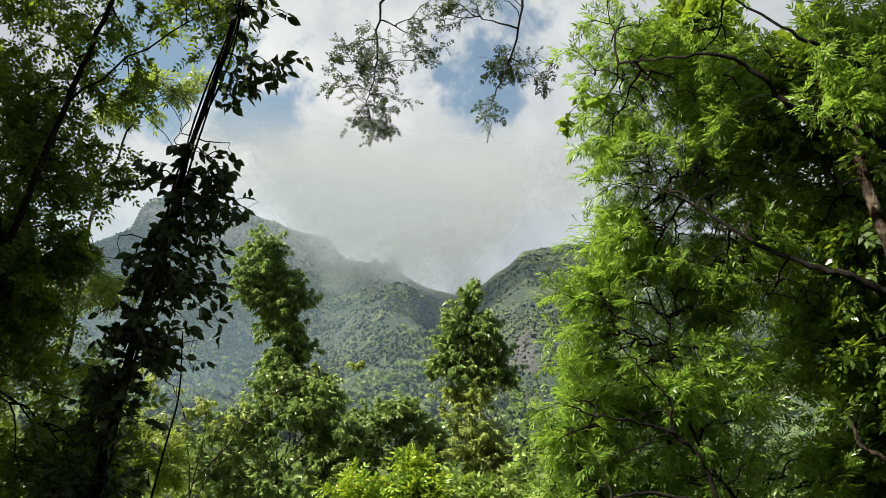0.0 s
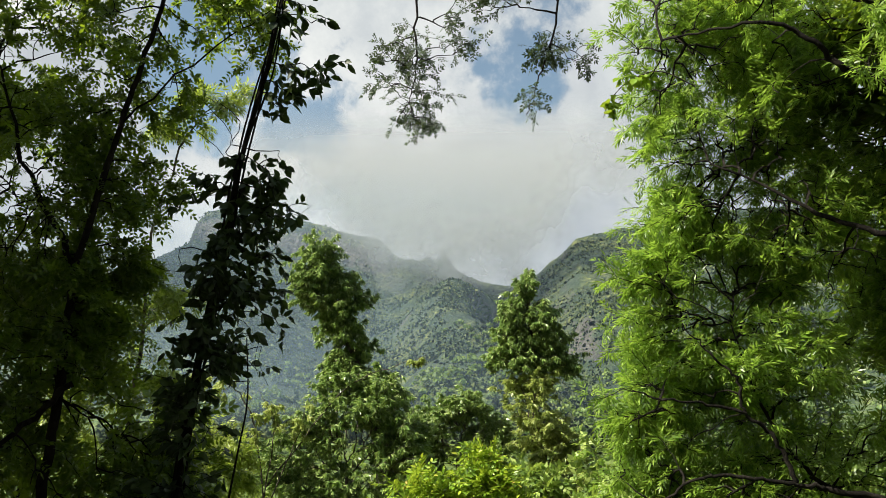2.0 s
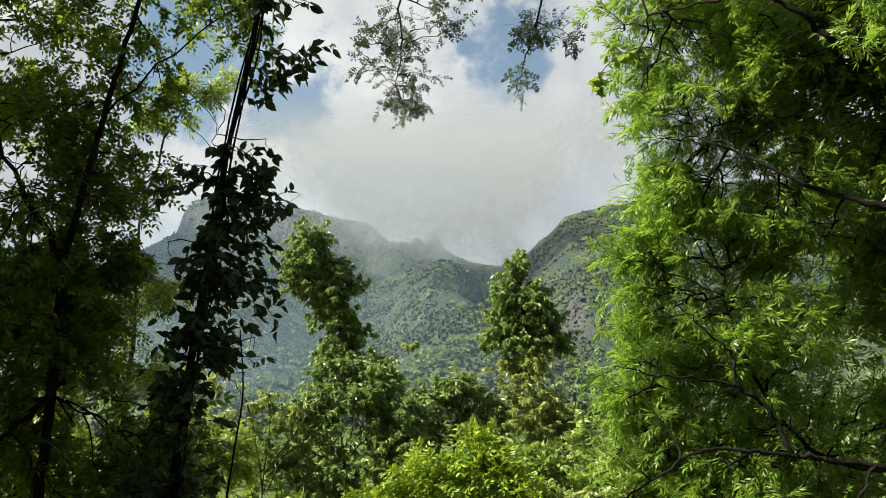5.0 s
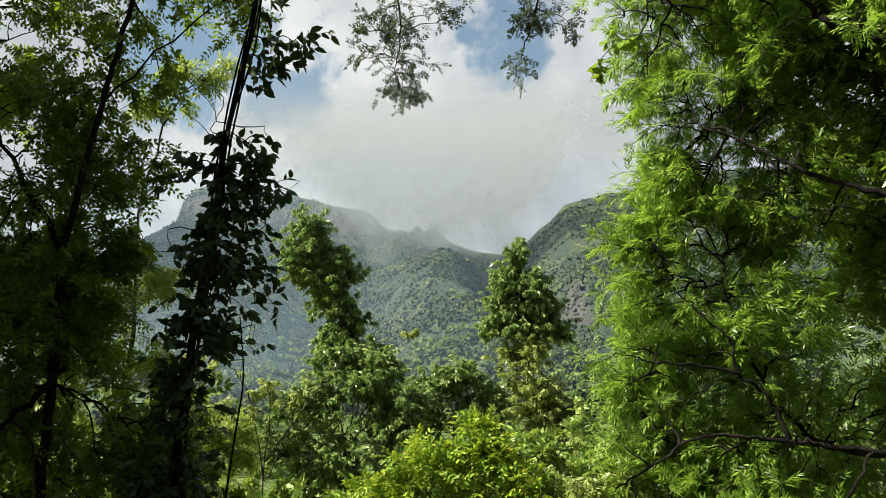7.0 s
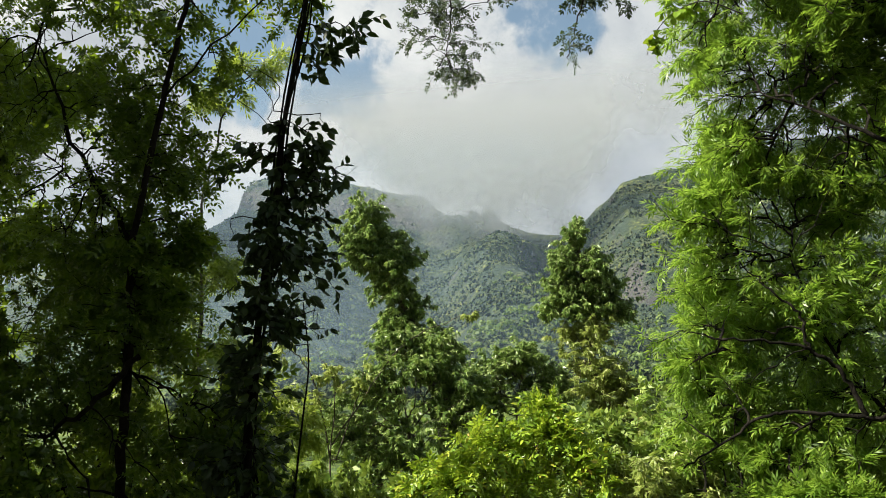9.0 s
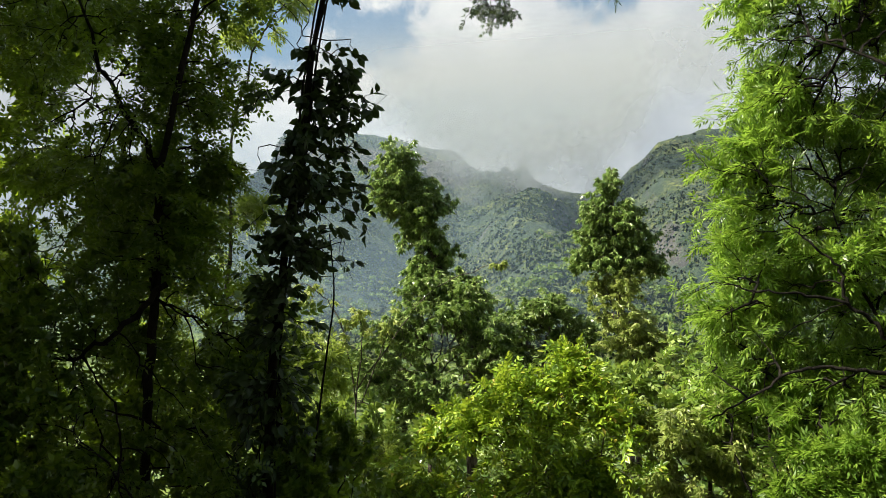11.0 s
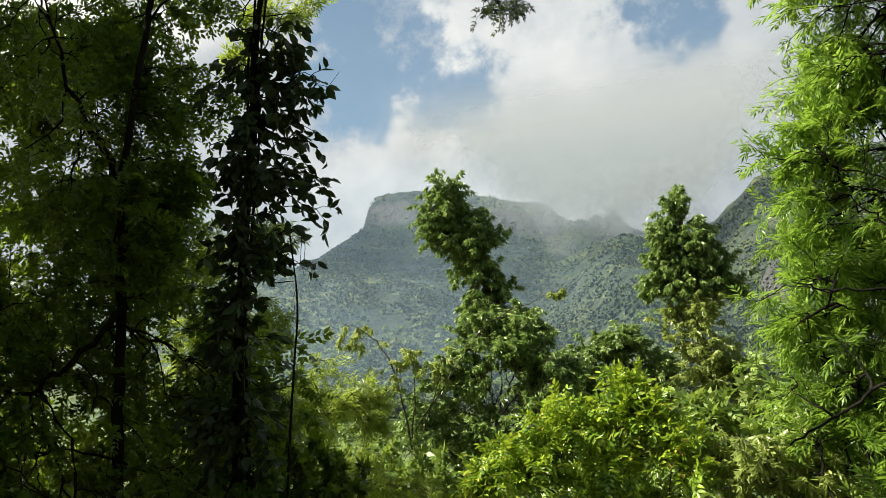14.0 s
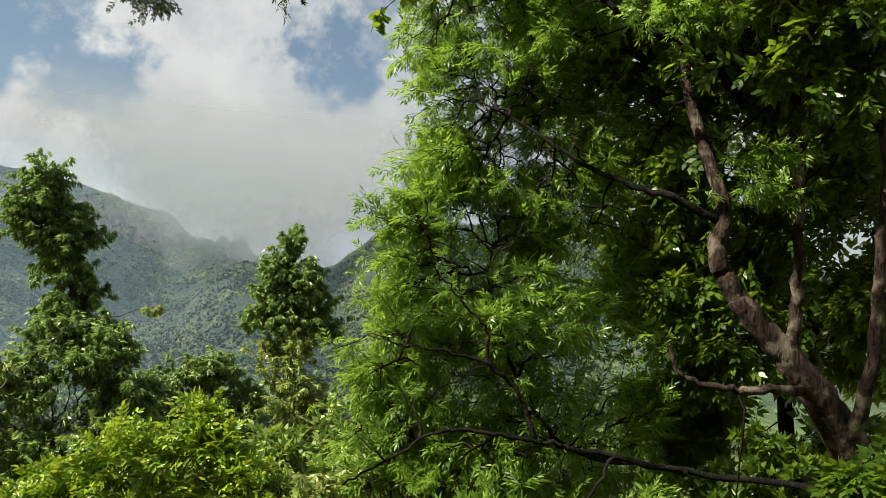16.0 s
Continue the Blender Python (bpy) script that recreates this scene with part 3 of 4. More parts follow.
def tree(name, label, category, trunk, trunk_radii, limbs, clumps, templates, leaf, bark, seed, per_twig, size, sag=0.3, loose=0.7, fall=0.0, twig=0.006, twig_sag=0.0, sides=10, foliage_label="", group="", shaded=99, layer=0.0, bare=6, direct=0.55):
    """A tree or bush: trunk, limbs, twigs and leaves. limbs: (points, first radius). shaded: first limb whose shade is
    put in as near-black bark.
    """
    rng = np.random.default_rng(seed)
    trunk = [(*trunk[0][:2], float(land(*trunk[0][:2])) - 0.05)] + list(trunk)[1:]
    root = thing(name, trunk[0], label, category, group)
    line = smooth_line(trunk, 8)
    line[1:-1] += rng.normal(0, 0.008, (len(line) - 2, 3))
    g = Geo()
    tube(g, line, trunk_radii, sides, 0.05, rng)
    part("trunk", g, bark, root)
    wood = [line]
    for number, (points, radius) in enumerate(limbs):
        arm = smooth_line(points, 7)
        arm[1:-1] += rng.normal(0, 0.012, (len(arm) - 2, 3))
        g = Geo()
        tube(g, arm, (radius, radius * 0.75, radius * 0.5, radius * 0.22), 8, 0.05, rng)
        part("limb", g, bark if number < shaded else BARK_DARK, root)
        wood.append(arm)
    lines, bears = grow(rng, wood_points(wood), sample(rng, clumps, layer), twig_sag, direct=direct)
    g = Geo()
    twig_tubes(g, lines, np.minimum(twig * 0.5 * bears**0.4, twig * 2.4))
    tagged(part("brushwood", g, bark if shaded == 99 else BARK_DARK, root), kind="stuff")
    g = Geo()
    LINES[name] = lines[bears <= bare]
    leaves_on(g, rng, LINES[name], templates, per_twig, size, sag, loose, 0.2, fall, templates is DROOPING, 0.5 if layer else 0.7)
    tagged(part("foliage", g, leaf, root, foliage_label), kind="stuff")
    return root

# the feathery tree on the open side
tree("feathery_tree", "large spreading tree with feathery light green leaves and reddish bark", "tree",
     [(6.1, 8.4, 0), (6.0, 8.3, 0.45), (5.7, 8.2, 1.19), (5.24, 8.14, 1.75), (4.88, 8.12, 2.12), (4.58, 8.08, 2.5), (4.43, 8.03, 2.82), (4.5, 8.0, 3.3), (4.2, 8.1, 4.6), (4.3, 8.2, 6.0)],
     (0.28, 0.19, 0.125, 0.095, 0.07, 0.035),
     [([(5.24, 8.14, 1.8), (5.26, 7.98, 2.52), (5.2, 7.75, 3.62), (5.22, 7.56, 4.45), (5.0, 7.5, 5.8)], 0.07),
      ([(5.5, 8.15, 1.45), (4.91, 7.9, 1.45), (4.44, 7.85, 1.43), (3.94, 7.86, 1.54), (3.84, 7.85, 1.8)], 0.055),
      ([(5.85, 8.25, 0.9), (5.75, 7.7, 1.6), (5.7, 7.41, 2.46), (5.69, 7.2, 3.5), (5.6, 7.0, 5.0)], 0.085),
      ([(4.46, 8.02, 3.1), (3.85, 8.0, 3.32), (3.2, 8.2, 3.6), (2.4, 8.5, 4.2)], 0.05),
      ([(4.75, 7.9, 4.3), (4.29, 7.73, 4.65), (3.57, 7.63, 4.89), (3.21, 7.58, 5.04), (2.84, 7.48, 5.36), (2.36, 7.5, 5.51), (1.7, 7.9, 5.6)], 0.05)] +
      [([(5.2, 7.7, 4.3), (4.69, 7.67, 5.02), (4.25, 7.58, 5.28), (3.71, 7.48, 5.59), (3.23, 7.42, 5.74), (2.5, 7.5, 6.3)], 0.045),
      ([(5.9, 8.35, 0.5), (4.6, 8.7, 0.6), (3.3, 8.65, 0.79), (2.93, 8.57, 0.85), (2.59, 8.49, 0.89), (2.07, 8.38, 0.96), (1.71, 8.31, 0.92), (1.29, 8.24, 0.67), (0.9, 8.2, 0.45)], 0.036),
      ([(3.6, 8.66, 0.75), (3.2, 8.5, 0.3), (2.6, 8.4, 0.05), (1.9, 8.5, -0.1), (1.3, 8.6, -0.3)], 0.018),
      ([(2.74, 8.52, 0.9), (2.5, 8.44, 1.37), (2.25, 8.38, 1.58), (2.19, 8.34, 1.9), (1.92, 8.27, 2.17), (1.63, 8.19, 2.49)], 0.026)] +
      [([(2.25, 8.38, 1.58), (1.8, 8.28, 1.68), (1.39, 8.19, 1.71), (1.08, 8.12, 1.8)], 0.018),
      ([(4.4, 8.7, 0.62), (3.36, 9.14, 0.76), (2.88, 9.1, 1.2), (2.49, 9.0, 1.9), (2.29, 8.9, 2.6)], 0.035)],
     [(1.9, 8.87, 6.3, 0.7, 0.56, 0.8, 231), (1.75, 9.07, 5, 0.66, 0.56, 0.7, 262), (2.1, 9.27, 3.9, 0.7, 0.56, 0.6, 262),
      (1.75, 9.27, 3.2, 0.66, 0.56, 0.5, 220), (1.7, 9.27, 2.4, 0.72, 0.56, 0.5, 262), (1.55, 9.17, 1.6, 0.72, 0.56, 0.5, 284), (1.6, 9.27, 0.8, 0.8, 0.48, 0.5, 252), (1.4, 9.27, 0.2, 0.65, 0.4, 0.35, 147),
      (3, 8.97, 5.7, 0.9, 0.72, 1.1, 399), (2.75, 9.42, 4.85, 0.6, 0.4, 0.5, 231), (1.95, 9.47, 4.3, 0.5, 0.4, 0.4, 147), (3.2, 9.27, 3.7, 0.85, 0.64, 0.8, 357)] + [(3, 9.37, 2.2, 0.85, 0.64, 0.8, 357), (2.8, 9.47, 1, 0.9, 0.56, 0.7, 294), (3.9, 9.67, 1.1, 0.8, 0.56, 0.8, 210),
      # clumps above z 7 are out of view, added to shade crown and trunk
      (4.3, 9.47, 4.3, 0.9, 0.64, 0.8, 273), (4.3, 9.87, 2.8, 0.8, 0.48, 0.8, 210), (2.9, 9.47, 3.1, 0.6, 0.48, 0.5, 210), (2.4, 9.07, 1.9, 0.65, 0.48, 0.6, 231), (2.2, 9.07, 0.6, 0.85, 0.4, 0.5, 252), (1.4, 7.5, 8.1, 1.0, 0.5, 0.35, 200), (2.8, 7.3, 8, 1.2, 0.7, 0.4, 240), (2.6, 6, 7.6, 1, 0.7, 0.4, 110), (3.8, 5.8, 7.3, 1.2, 0.9, 0.6, 200)] + [(4.1, 7.4, 5.6, 0.9, 0.5, 0.8, 231), (4.6, 7.5, 3.6, 0.5, 0.3, 0.4, 55),
      (2.2, 8.3, 0.0, 0.8, 0.3, 0.38, 230), (3.1, 8.1, -0.2, 0.8, 0.3, 0.38, 200), (1.6, 8.5, -0.4, 0.5, 0.3, 0.35, 110), (3.9, 7.9, 0.1, 0.7, 0.3, 0.4, 150)],
     # shaded=3: later limbs and all twigs carry their shade as near-black colour
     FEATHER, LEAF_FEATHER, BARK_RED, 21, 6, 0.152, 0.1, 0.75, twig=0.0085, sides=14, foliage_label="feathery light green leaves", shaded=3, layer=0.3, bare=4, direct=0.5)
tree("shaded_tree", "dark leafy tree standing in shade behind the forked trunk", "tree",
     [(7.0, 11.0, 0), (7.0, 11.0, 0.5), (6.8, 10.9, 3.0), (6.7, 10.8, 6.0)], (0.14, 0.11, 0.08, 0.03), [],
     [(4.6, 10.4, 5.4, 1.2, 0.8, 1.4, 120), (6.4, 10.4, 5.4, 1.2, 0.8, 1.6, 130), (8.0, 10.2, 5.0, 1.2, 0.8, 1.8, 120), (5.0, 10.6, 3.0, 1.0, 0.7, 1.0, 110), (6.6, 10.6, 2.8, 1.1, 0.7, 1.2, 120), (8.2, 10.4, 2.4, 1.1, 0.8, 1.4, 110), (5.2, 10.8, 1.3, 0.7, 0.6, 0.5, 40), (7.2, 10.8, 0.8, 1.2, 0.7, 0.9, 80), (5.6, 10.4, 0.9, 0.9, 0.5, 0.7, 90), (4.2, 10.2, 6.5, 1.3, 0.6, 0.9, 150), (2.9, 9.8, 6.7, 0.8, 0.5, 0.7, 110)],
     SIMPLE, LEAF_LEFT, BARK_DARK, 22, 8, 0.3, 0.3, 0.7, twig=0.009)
# added tree: its darker leaves stand in for shade on the feathery crown's right
tree("shaded_tree", "dark-leaved tree added for the shaded right of the feathery crown", "tree",
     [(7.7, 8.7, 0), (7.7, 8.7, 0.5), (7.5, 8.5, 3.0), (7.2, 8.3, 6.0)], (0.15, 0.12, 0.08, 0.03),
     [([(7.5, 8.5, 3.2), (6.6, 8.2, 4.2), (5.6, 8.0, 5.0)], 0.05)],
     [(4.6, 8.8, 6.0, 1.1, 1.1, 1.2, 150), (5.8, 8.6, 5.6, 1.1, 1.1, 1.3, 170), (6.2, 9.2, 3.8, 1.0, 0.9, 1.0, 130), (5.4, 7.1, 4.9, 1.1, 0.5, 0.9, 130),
      # clumps above z 7 lie out of view, added to shade the trunk
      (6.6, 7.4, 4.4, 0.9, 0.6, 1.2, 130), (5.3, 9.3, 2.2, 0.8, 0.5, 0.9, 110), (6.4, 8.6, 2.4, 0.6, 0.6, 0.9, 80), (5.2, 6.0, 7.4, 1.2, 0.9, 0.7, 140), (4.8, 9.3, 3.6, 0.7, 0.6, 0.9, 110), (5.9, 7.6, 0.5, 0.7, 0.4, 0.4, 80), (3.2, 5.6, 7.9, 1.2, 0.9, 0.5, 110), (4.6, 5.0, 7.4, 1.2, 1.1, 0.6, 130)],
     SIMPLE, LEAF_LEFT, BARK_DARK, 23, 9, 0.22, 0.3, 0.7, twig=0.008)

# two slender trees with hanging leaves
tree("drooping_tree", "slender leaning tree clothed in drooping glossy green leaves", "tree",
     [(-2.5, 13.4, 0), (-2.6, 13.4, 0.5), (-3.0, 13.25, 2.3), (-3.45, 13.0, 3.3), (-3.7, 12.8, 4.4)], (0.11, 0.08, 0.06, 0.025), [],
     [(-3.72, 12.8, 4.25, 0.34, 0.35, 0.43, 205), (-3.7, 12.85, 3.75, 0.57, 0.5, 0.47, 365), (-3.25, 12.95, 3.55, 0.48, 0.45, 0.45, 255), (-3.4, 13.05, 3.05, 0.48, 0.45, 0.45, 243), (-3.05, 13.2, 2.5, 0.46, 0.4, 0.45, 205), (-3.45, 13.1, 2.4, 0.4, 0.35, 0.34, 108)],
     DROOPING, LEAF_DROOP, BARK_GREY, 31, 9, 0.098, 1.3, 0.6, 0.6, twig=0.006, group="slender trees")
tree("drooping_tree", "slender upright tree with a dense drooping green crown", "tree",
     [(0.15, 15.2, 0), (0.1, 15.2, 0.5), (0.0, 15.1, 2.2), (-0.02, 14.9, 3.2), (-0.08, 14.7, 4.0)], (0.11, 0.08, 0.06, 0.025), [],
     [(-0.1, 14.7, 4.05, 0.2, 0.3, 0.36, 130), (-0.28, 14.8, 3.55, 0.36, 0.45, 0.36, 230), (0.14, 14.8, 3.4, 0.36, 0.45, 0.36, 230), (-0.42, 14.85, 3.05, 0.4, 0.5, 0.32, 220), (0.25, 14.85, 2.95, 0.48, 0.5, 0.36, 250), (-0.05, 14.9, 2.65, 0.8, 0.55, 0.32, 330), (0.62, 14.95, 2.55, 0.34, 0.4, 0.28, 120), (-0.66, 14.95, 2.6, 0.26, 0.4, 0.26, 90)],
     DROOPING, LEAF_DROOP, BARK_GREY, 32, 9, 0.098, 1.3, 0.6, 0.6, twig=0.006, group="slender trees")

# bushes in the middle
tree("bush", "dense green bush with small glossy hanging leaves", "bush",
     [(-3.2, 12.6, 0), (-3.1, 12.6, -1.5), (-3.0, 12.6, 0.5)], (0.09, 0.06, 0.03), [],
     [(-2.45, 12.7, 1.95, 0.4, 0.45, 0.34, 150), (-2.05, 12.6, 1.2, 0.4, 0.45, 0.4, 150), (-2.9, 12.7, 2.1, 0.5, 0.5, 0.4, 182), (-2.5, 12.6, 1.55, 0.65, 0.6, 0.55, 266), (-3.3, 12.5, 1.3, 0.75, 0.6, 0.6, 266), (-2.2, 12.7, 0.8, 0.6, 0.6, 0.6, 210), (-3.9, 12.4, 0.6, 0.9, 0.7, 0.6, 266), (-3.0, 12.4, 0.1, 1.1, 0.7, 0.8, 280), (-4.6, 12.2, -0.4, 0.9, 0.7, 0.7, 168), (-2.9, 12.3, -1.3, 1.6, 0.8, 0.9, 196)],
     DROOPING, LEAF_DROOP, BARK_GREY, 41, 12, 0.1, 0.9, 0.7, 0.5, twig=0.006)
tree("bush", "rounded green bush between the slender trees", "bush",
     [(-1.5, 15.6, 0), (-1.5, 15.6, -1.2), (-1.5, 15.6, 0.75)], (0.08, 0.05, 0.03), [],
     [(-1.31, 15.47, 1.77, 0.46, 0.45, 0.33, 150), (-0.71, 15.8, 1.22, 0.49, 0.5, 0.49, 170), (-2.29, 15.14, 1.28, 0.49, 0.5, 0.44, 150), (-1.58, 15.58, 1.5, 0.55, 0.5, 0.46, 225), (-1.09, 15.58, 0.95, 0.65, 0.5, 0.55, 225), (-2.07, 15.47, 0.84, 0.55, 0.5, 0.55, 188), (-1.31, 15.36, -0.03, 1.09, 0.6, 0.76, 225)],
     DROOPING, LEAF_DROOP, BARK_GREY, 42, 13, 0.1, 0.8, 0.7, 0.5, twig=0.006)
tree("bush", "tall pale green bush at the foot of the upright slender tree", "bush",
     [(0.3, 14.9, 0), (0.3, 14.9, -1.0), (0.2, 14.9, 1.2)], (0.08, 0.05, 0.03), [],
     [(0.0, 14.8, 2.0, 0.55, 0.5, 0.45, 175), (0.2, 14.8, 1.3, 0.7, 0.5, 0.55, 245), (0.75, 14.7, 0.9, 0.5, 0.5, 0.6, 175), (0.3, 14.6, 0.2, 0.9, 0.6, 0.8, 245)],
     DROOPING, LEAF_GREY, BARK_GREY, 43, 12, 0.1, 0.8, 0.7, 0.5, twig=0.006)

# bright shrub in front
bright_shrub = tree("bright_shrub", "bright yellow-green shrub with feathered leaves and reddish young shoots", "shrub",
     [(-1.0, 9.4, 0), (-1.0, 9.4, -1.8), (-0.95, 9.35, -0.4)], (0.06, 0.045, 0.025), [],
     [(-0.62, 9.25, 0.85, 0.32, 0.4, 0.35, 60), (-0.4, 9.3, 0.45, 0.5, 0.45, 0.4, 82), (-1.15, 9.15, 0.45, 0.5, 0.45, 0.4, 82), (-1.75, 9.0, 0.2, 0.45, 0.45, 0.4, 75), (-0.9, 9.1, -0.2, 0.9, 0.5, 0.5, 135), (-2.1, 8.9, -0.4, 0.5, 0.5, 0.4, 75), (-0.2, 9.2, -0.3, 0.4, 0.45, 0.5, 68), (-1.2, 8.9, -0.9, 1.0, 0.5, 0.5, 120)],
     SHRUB_LEAF, LEAF_SHRUB, BARK_GREY, 51, 5, 0.2, 0.15, 0.7, twig=0.006, foliage_label="yellow-green feathered leaves")
tree("pale_shrub", "pale green shrub with long hanging shoots below the feathery tree", "shrub",
     [(1.0, 9.6, 0), (1.0, 9.6, -1.8), (1.0, 9.5, -0.4)], (0.06, 0.045, 0.025), [],
     [(0.55, 9.1, 0.15, 0.45, 0.45, 0.45, 150), (1.1, 9.2, 0.1, 0.5, 0.45, 0.5, 150), (0.7, 9.1, -0.5, 0.6, 0.45, 0.5, 175), (1.5, 9.3, -0.3, 0.5, 0.45, 0.5, 137), (0.6, 9.0, -1.1, 0.7, 0.45, 0.5, 150), (1.6, 9.2, -1.0, 0.8, 0.5, 0.5, 150)],
     DROOPING, LEAF_GREY, BARK_GREY, 52, 11, 0.1, 0.8, 0.7, 0.5, twig=0.005)
tree("low_shrub", "low green shrub on the bank under the feathery tree", "shrub",
     [(2.9, 9.4, 0), (2.9, 9.4, -2.0), (2.8, 9.4, -1.0)], (0.05, 0.04, 0.025), [],
     [(2.5, 9.4, -0.7, 0.7, 0.5, 0.45, 70), (3.3, 9.4, -0.4, 0.7, 0.5, 0.5, 70), (2.2, 9.2, -1.3, 0.8, 0.5, 0.5, 60), (4.3, 9.6, -0.3, 0.8, 0.6, 0.6, 60), (5.3, 9.8, -0.2, 0.8, 0.6, 0.7, 60)],
     SIMPLE, LEAF_SHRUB, BARK_GREY, 53, 9, 0.2, 0.2, 0.7, twig=0.005)

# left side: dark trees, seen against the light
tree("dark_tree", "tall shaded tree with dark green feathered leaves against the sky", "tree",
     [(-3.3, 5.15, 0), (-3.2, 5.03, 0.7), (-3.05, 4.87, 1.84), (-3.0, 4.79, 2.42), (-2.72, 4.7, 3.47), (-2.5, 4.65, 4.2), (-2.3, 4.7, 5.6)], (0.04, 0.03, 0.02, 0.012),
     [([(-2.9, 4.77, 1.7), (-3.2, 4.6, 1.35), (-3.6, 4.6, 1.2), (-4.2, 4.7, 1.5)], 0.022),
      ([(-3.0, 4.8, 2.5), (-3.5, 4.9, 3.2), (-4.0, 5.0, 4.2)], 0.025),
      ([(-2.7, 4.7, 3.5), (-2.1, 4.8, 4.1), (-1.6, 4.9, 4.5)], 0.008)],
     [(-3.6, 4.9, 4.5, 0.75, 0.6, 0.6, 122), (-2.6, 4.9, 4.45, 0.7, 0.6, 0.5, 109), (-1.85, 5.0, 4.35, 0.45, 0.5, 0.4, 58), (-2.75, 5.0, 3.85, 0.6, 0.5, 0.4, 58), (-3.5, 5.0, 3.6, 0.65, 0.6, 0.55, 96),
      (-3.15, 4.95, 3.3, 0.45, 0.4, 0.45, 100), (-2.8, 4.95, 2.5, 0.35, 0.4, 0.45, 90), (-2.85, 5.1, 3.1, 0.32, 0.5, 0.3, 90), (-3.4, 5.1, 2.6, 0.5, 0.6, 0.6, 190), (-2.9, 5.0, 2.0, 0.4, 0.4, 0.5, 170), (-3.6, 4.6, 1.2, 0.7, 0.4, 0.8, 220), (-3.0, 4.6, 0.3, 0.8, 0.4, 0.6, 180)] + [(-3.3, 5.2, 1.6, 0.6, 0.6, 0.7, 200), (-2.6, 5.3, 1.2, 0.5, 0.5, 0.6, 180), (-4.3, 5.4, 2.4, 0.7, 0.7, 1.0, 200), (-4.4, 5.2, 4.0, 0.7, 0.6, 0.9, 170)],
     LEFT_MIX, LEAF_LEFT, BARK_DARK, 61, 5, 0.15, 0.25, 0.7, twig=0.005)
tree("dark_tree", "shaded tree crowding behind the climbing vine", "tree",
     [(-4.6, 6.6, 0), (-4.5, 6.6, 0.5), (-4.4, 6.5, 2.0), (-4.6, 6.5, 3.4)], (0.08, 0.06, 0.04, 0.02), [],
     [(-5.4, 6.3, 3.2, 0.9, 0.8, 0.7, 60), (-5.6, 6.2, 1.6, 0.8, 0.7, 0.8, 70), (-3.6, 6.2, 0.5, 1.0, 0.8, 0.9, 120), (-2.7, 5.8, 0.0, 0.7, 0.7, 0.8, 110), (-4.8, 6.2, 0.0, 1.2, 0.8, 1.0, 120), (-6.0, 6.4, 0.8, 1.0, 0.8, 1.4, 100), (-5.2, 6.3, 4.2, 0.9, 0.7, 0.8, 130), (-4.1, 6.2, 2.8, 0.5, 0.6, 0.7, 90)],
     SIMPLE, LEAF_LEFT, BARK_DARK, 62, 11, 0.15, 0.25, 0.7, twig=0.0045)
# unseen tree, added left of the view to keep sun off the left side
tree("dark_tree", "unseen broad dense tree added to shade the bank", "tree",
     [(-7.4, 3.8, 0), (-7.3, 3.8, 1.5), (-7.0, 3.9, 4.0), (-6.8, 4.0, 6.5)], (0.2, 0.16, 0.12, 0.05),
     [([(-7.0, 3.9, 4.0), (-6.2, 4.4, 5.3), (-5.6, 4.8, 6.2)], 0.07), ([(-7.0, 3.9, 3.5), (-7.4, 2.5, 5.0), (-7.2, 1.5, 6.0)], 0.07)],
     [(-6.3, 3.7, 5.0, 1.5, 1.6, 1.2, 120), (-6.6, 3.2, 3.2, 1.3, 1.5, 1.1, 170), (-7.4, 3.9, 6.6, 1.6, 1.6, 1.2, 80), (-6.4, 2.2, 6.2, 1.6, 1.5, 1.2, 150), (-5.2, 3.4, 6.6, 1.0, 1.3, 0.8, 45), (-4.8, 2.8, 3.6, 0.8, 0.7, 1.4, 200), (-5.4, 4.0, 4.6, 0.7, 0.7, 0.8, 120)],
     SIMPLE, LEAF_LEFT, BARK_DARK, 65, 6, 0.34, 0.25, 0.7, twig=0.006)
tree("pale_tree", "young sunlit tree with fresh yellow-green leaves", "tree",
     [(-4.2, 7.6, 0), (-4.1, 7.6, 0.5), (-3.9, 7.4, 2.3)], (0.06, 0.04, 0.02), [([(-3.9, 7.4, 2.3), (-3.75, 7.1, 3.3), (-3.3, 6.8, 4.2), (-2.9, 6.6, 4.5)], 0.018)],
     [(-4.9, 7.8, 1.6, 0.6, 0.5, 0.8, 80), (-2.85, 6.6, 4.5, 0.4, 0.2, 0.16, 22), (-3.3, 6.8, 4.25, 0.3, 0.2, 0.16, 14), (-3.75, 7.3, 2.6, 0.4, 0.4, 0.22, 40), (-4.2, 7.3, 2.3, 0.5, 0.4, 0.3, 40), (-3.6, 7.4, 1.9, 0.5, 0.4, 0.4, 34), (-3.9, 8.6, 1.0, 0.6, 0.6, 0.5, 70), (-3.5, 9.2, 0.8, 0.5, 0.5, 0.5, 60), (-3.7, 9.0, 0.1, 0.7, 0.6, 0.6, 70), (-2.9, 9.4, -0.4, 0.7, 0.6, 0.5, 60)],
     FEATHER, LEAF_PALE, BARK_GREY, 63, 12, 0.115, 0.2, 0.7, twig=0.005)
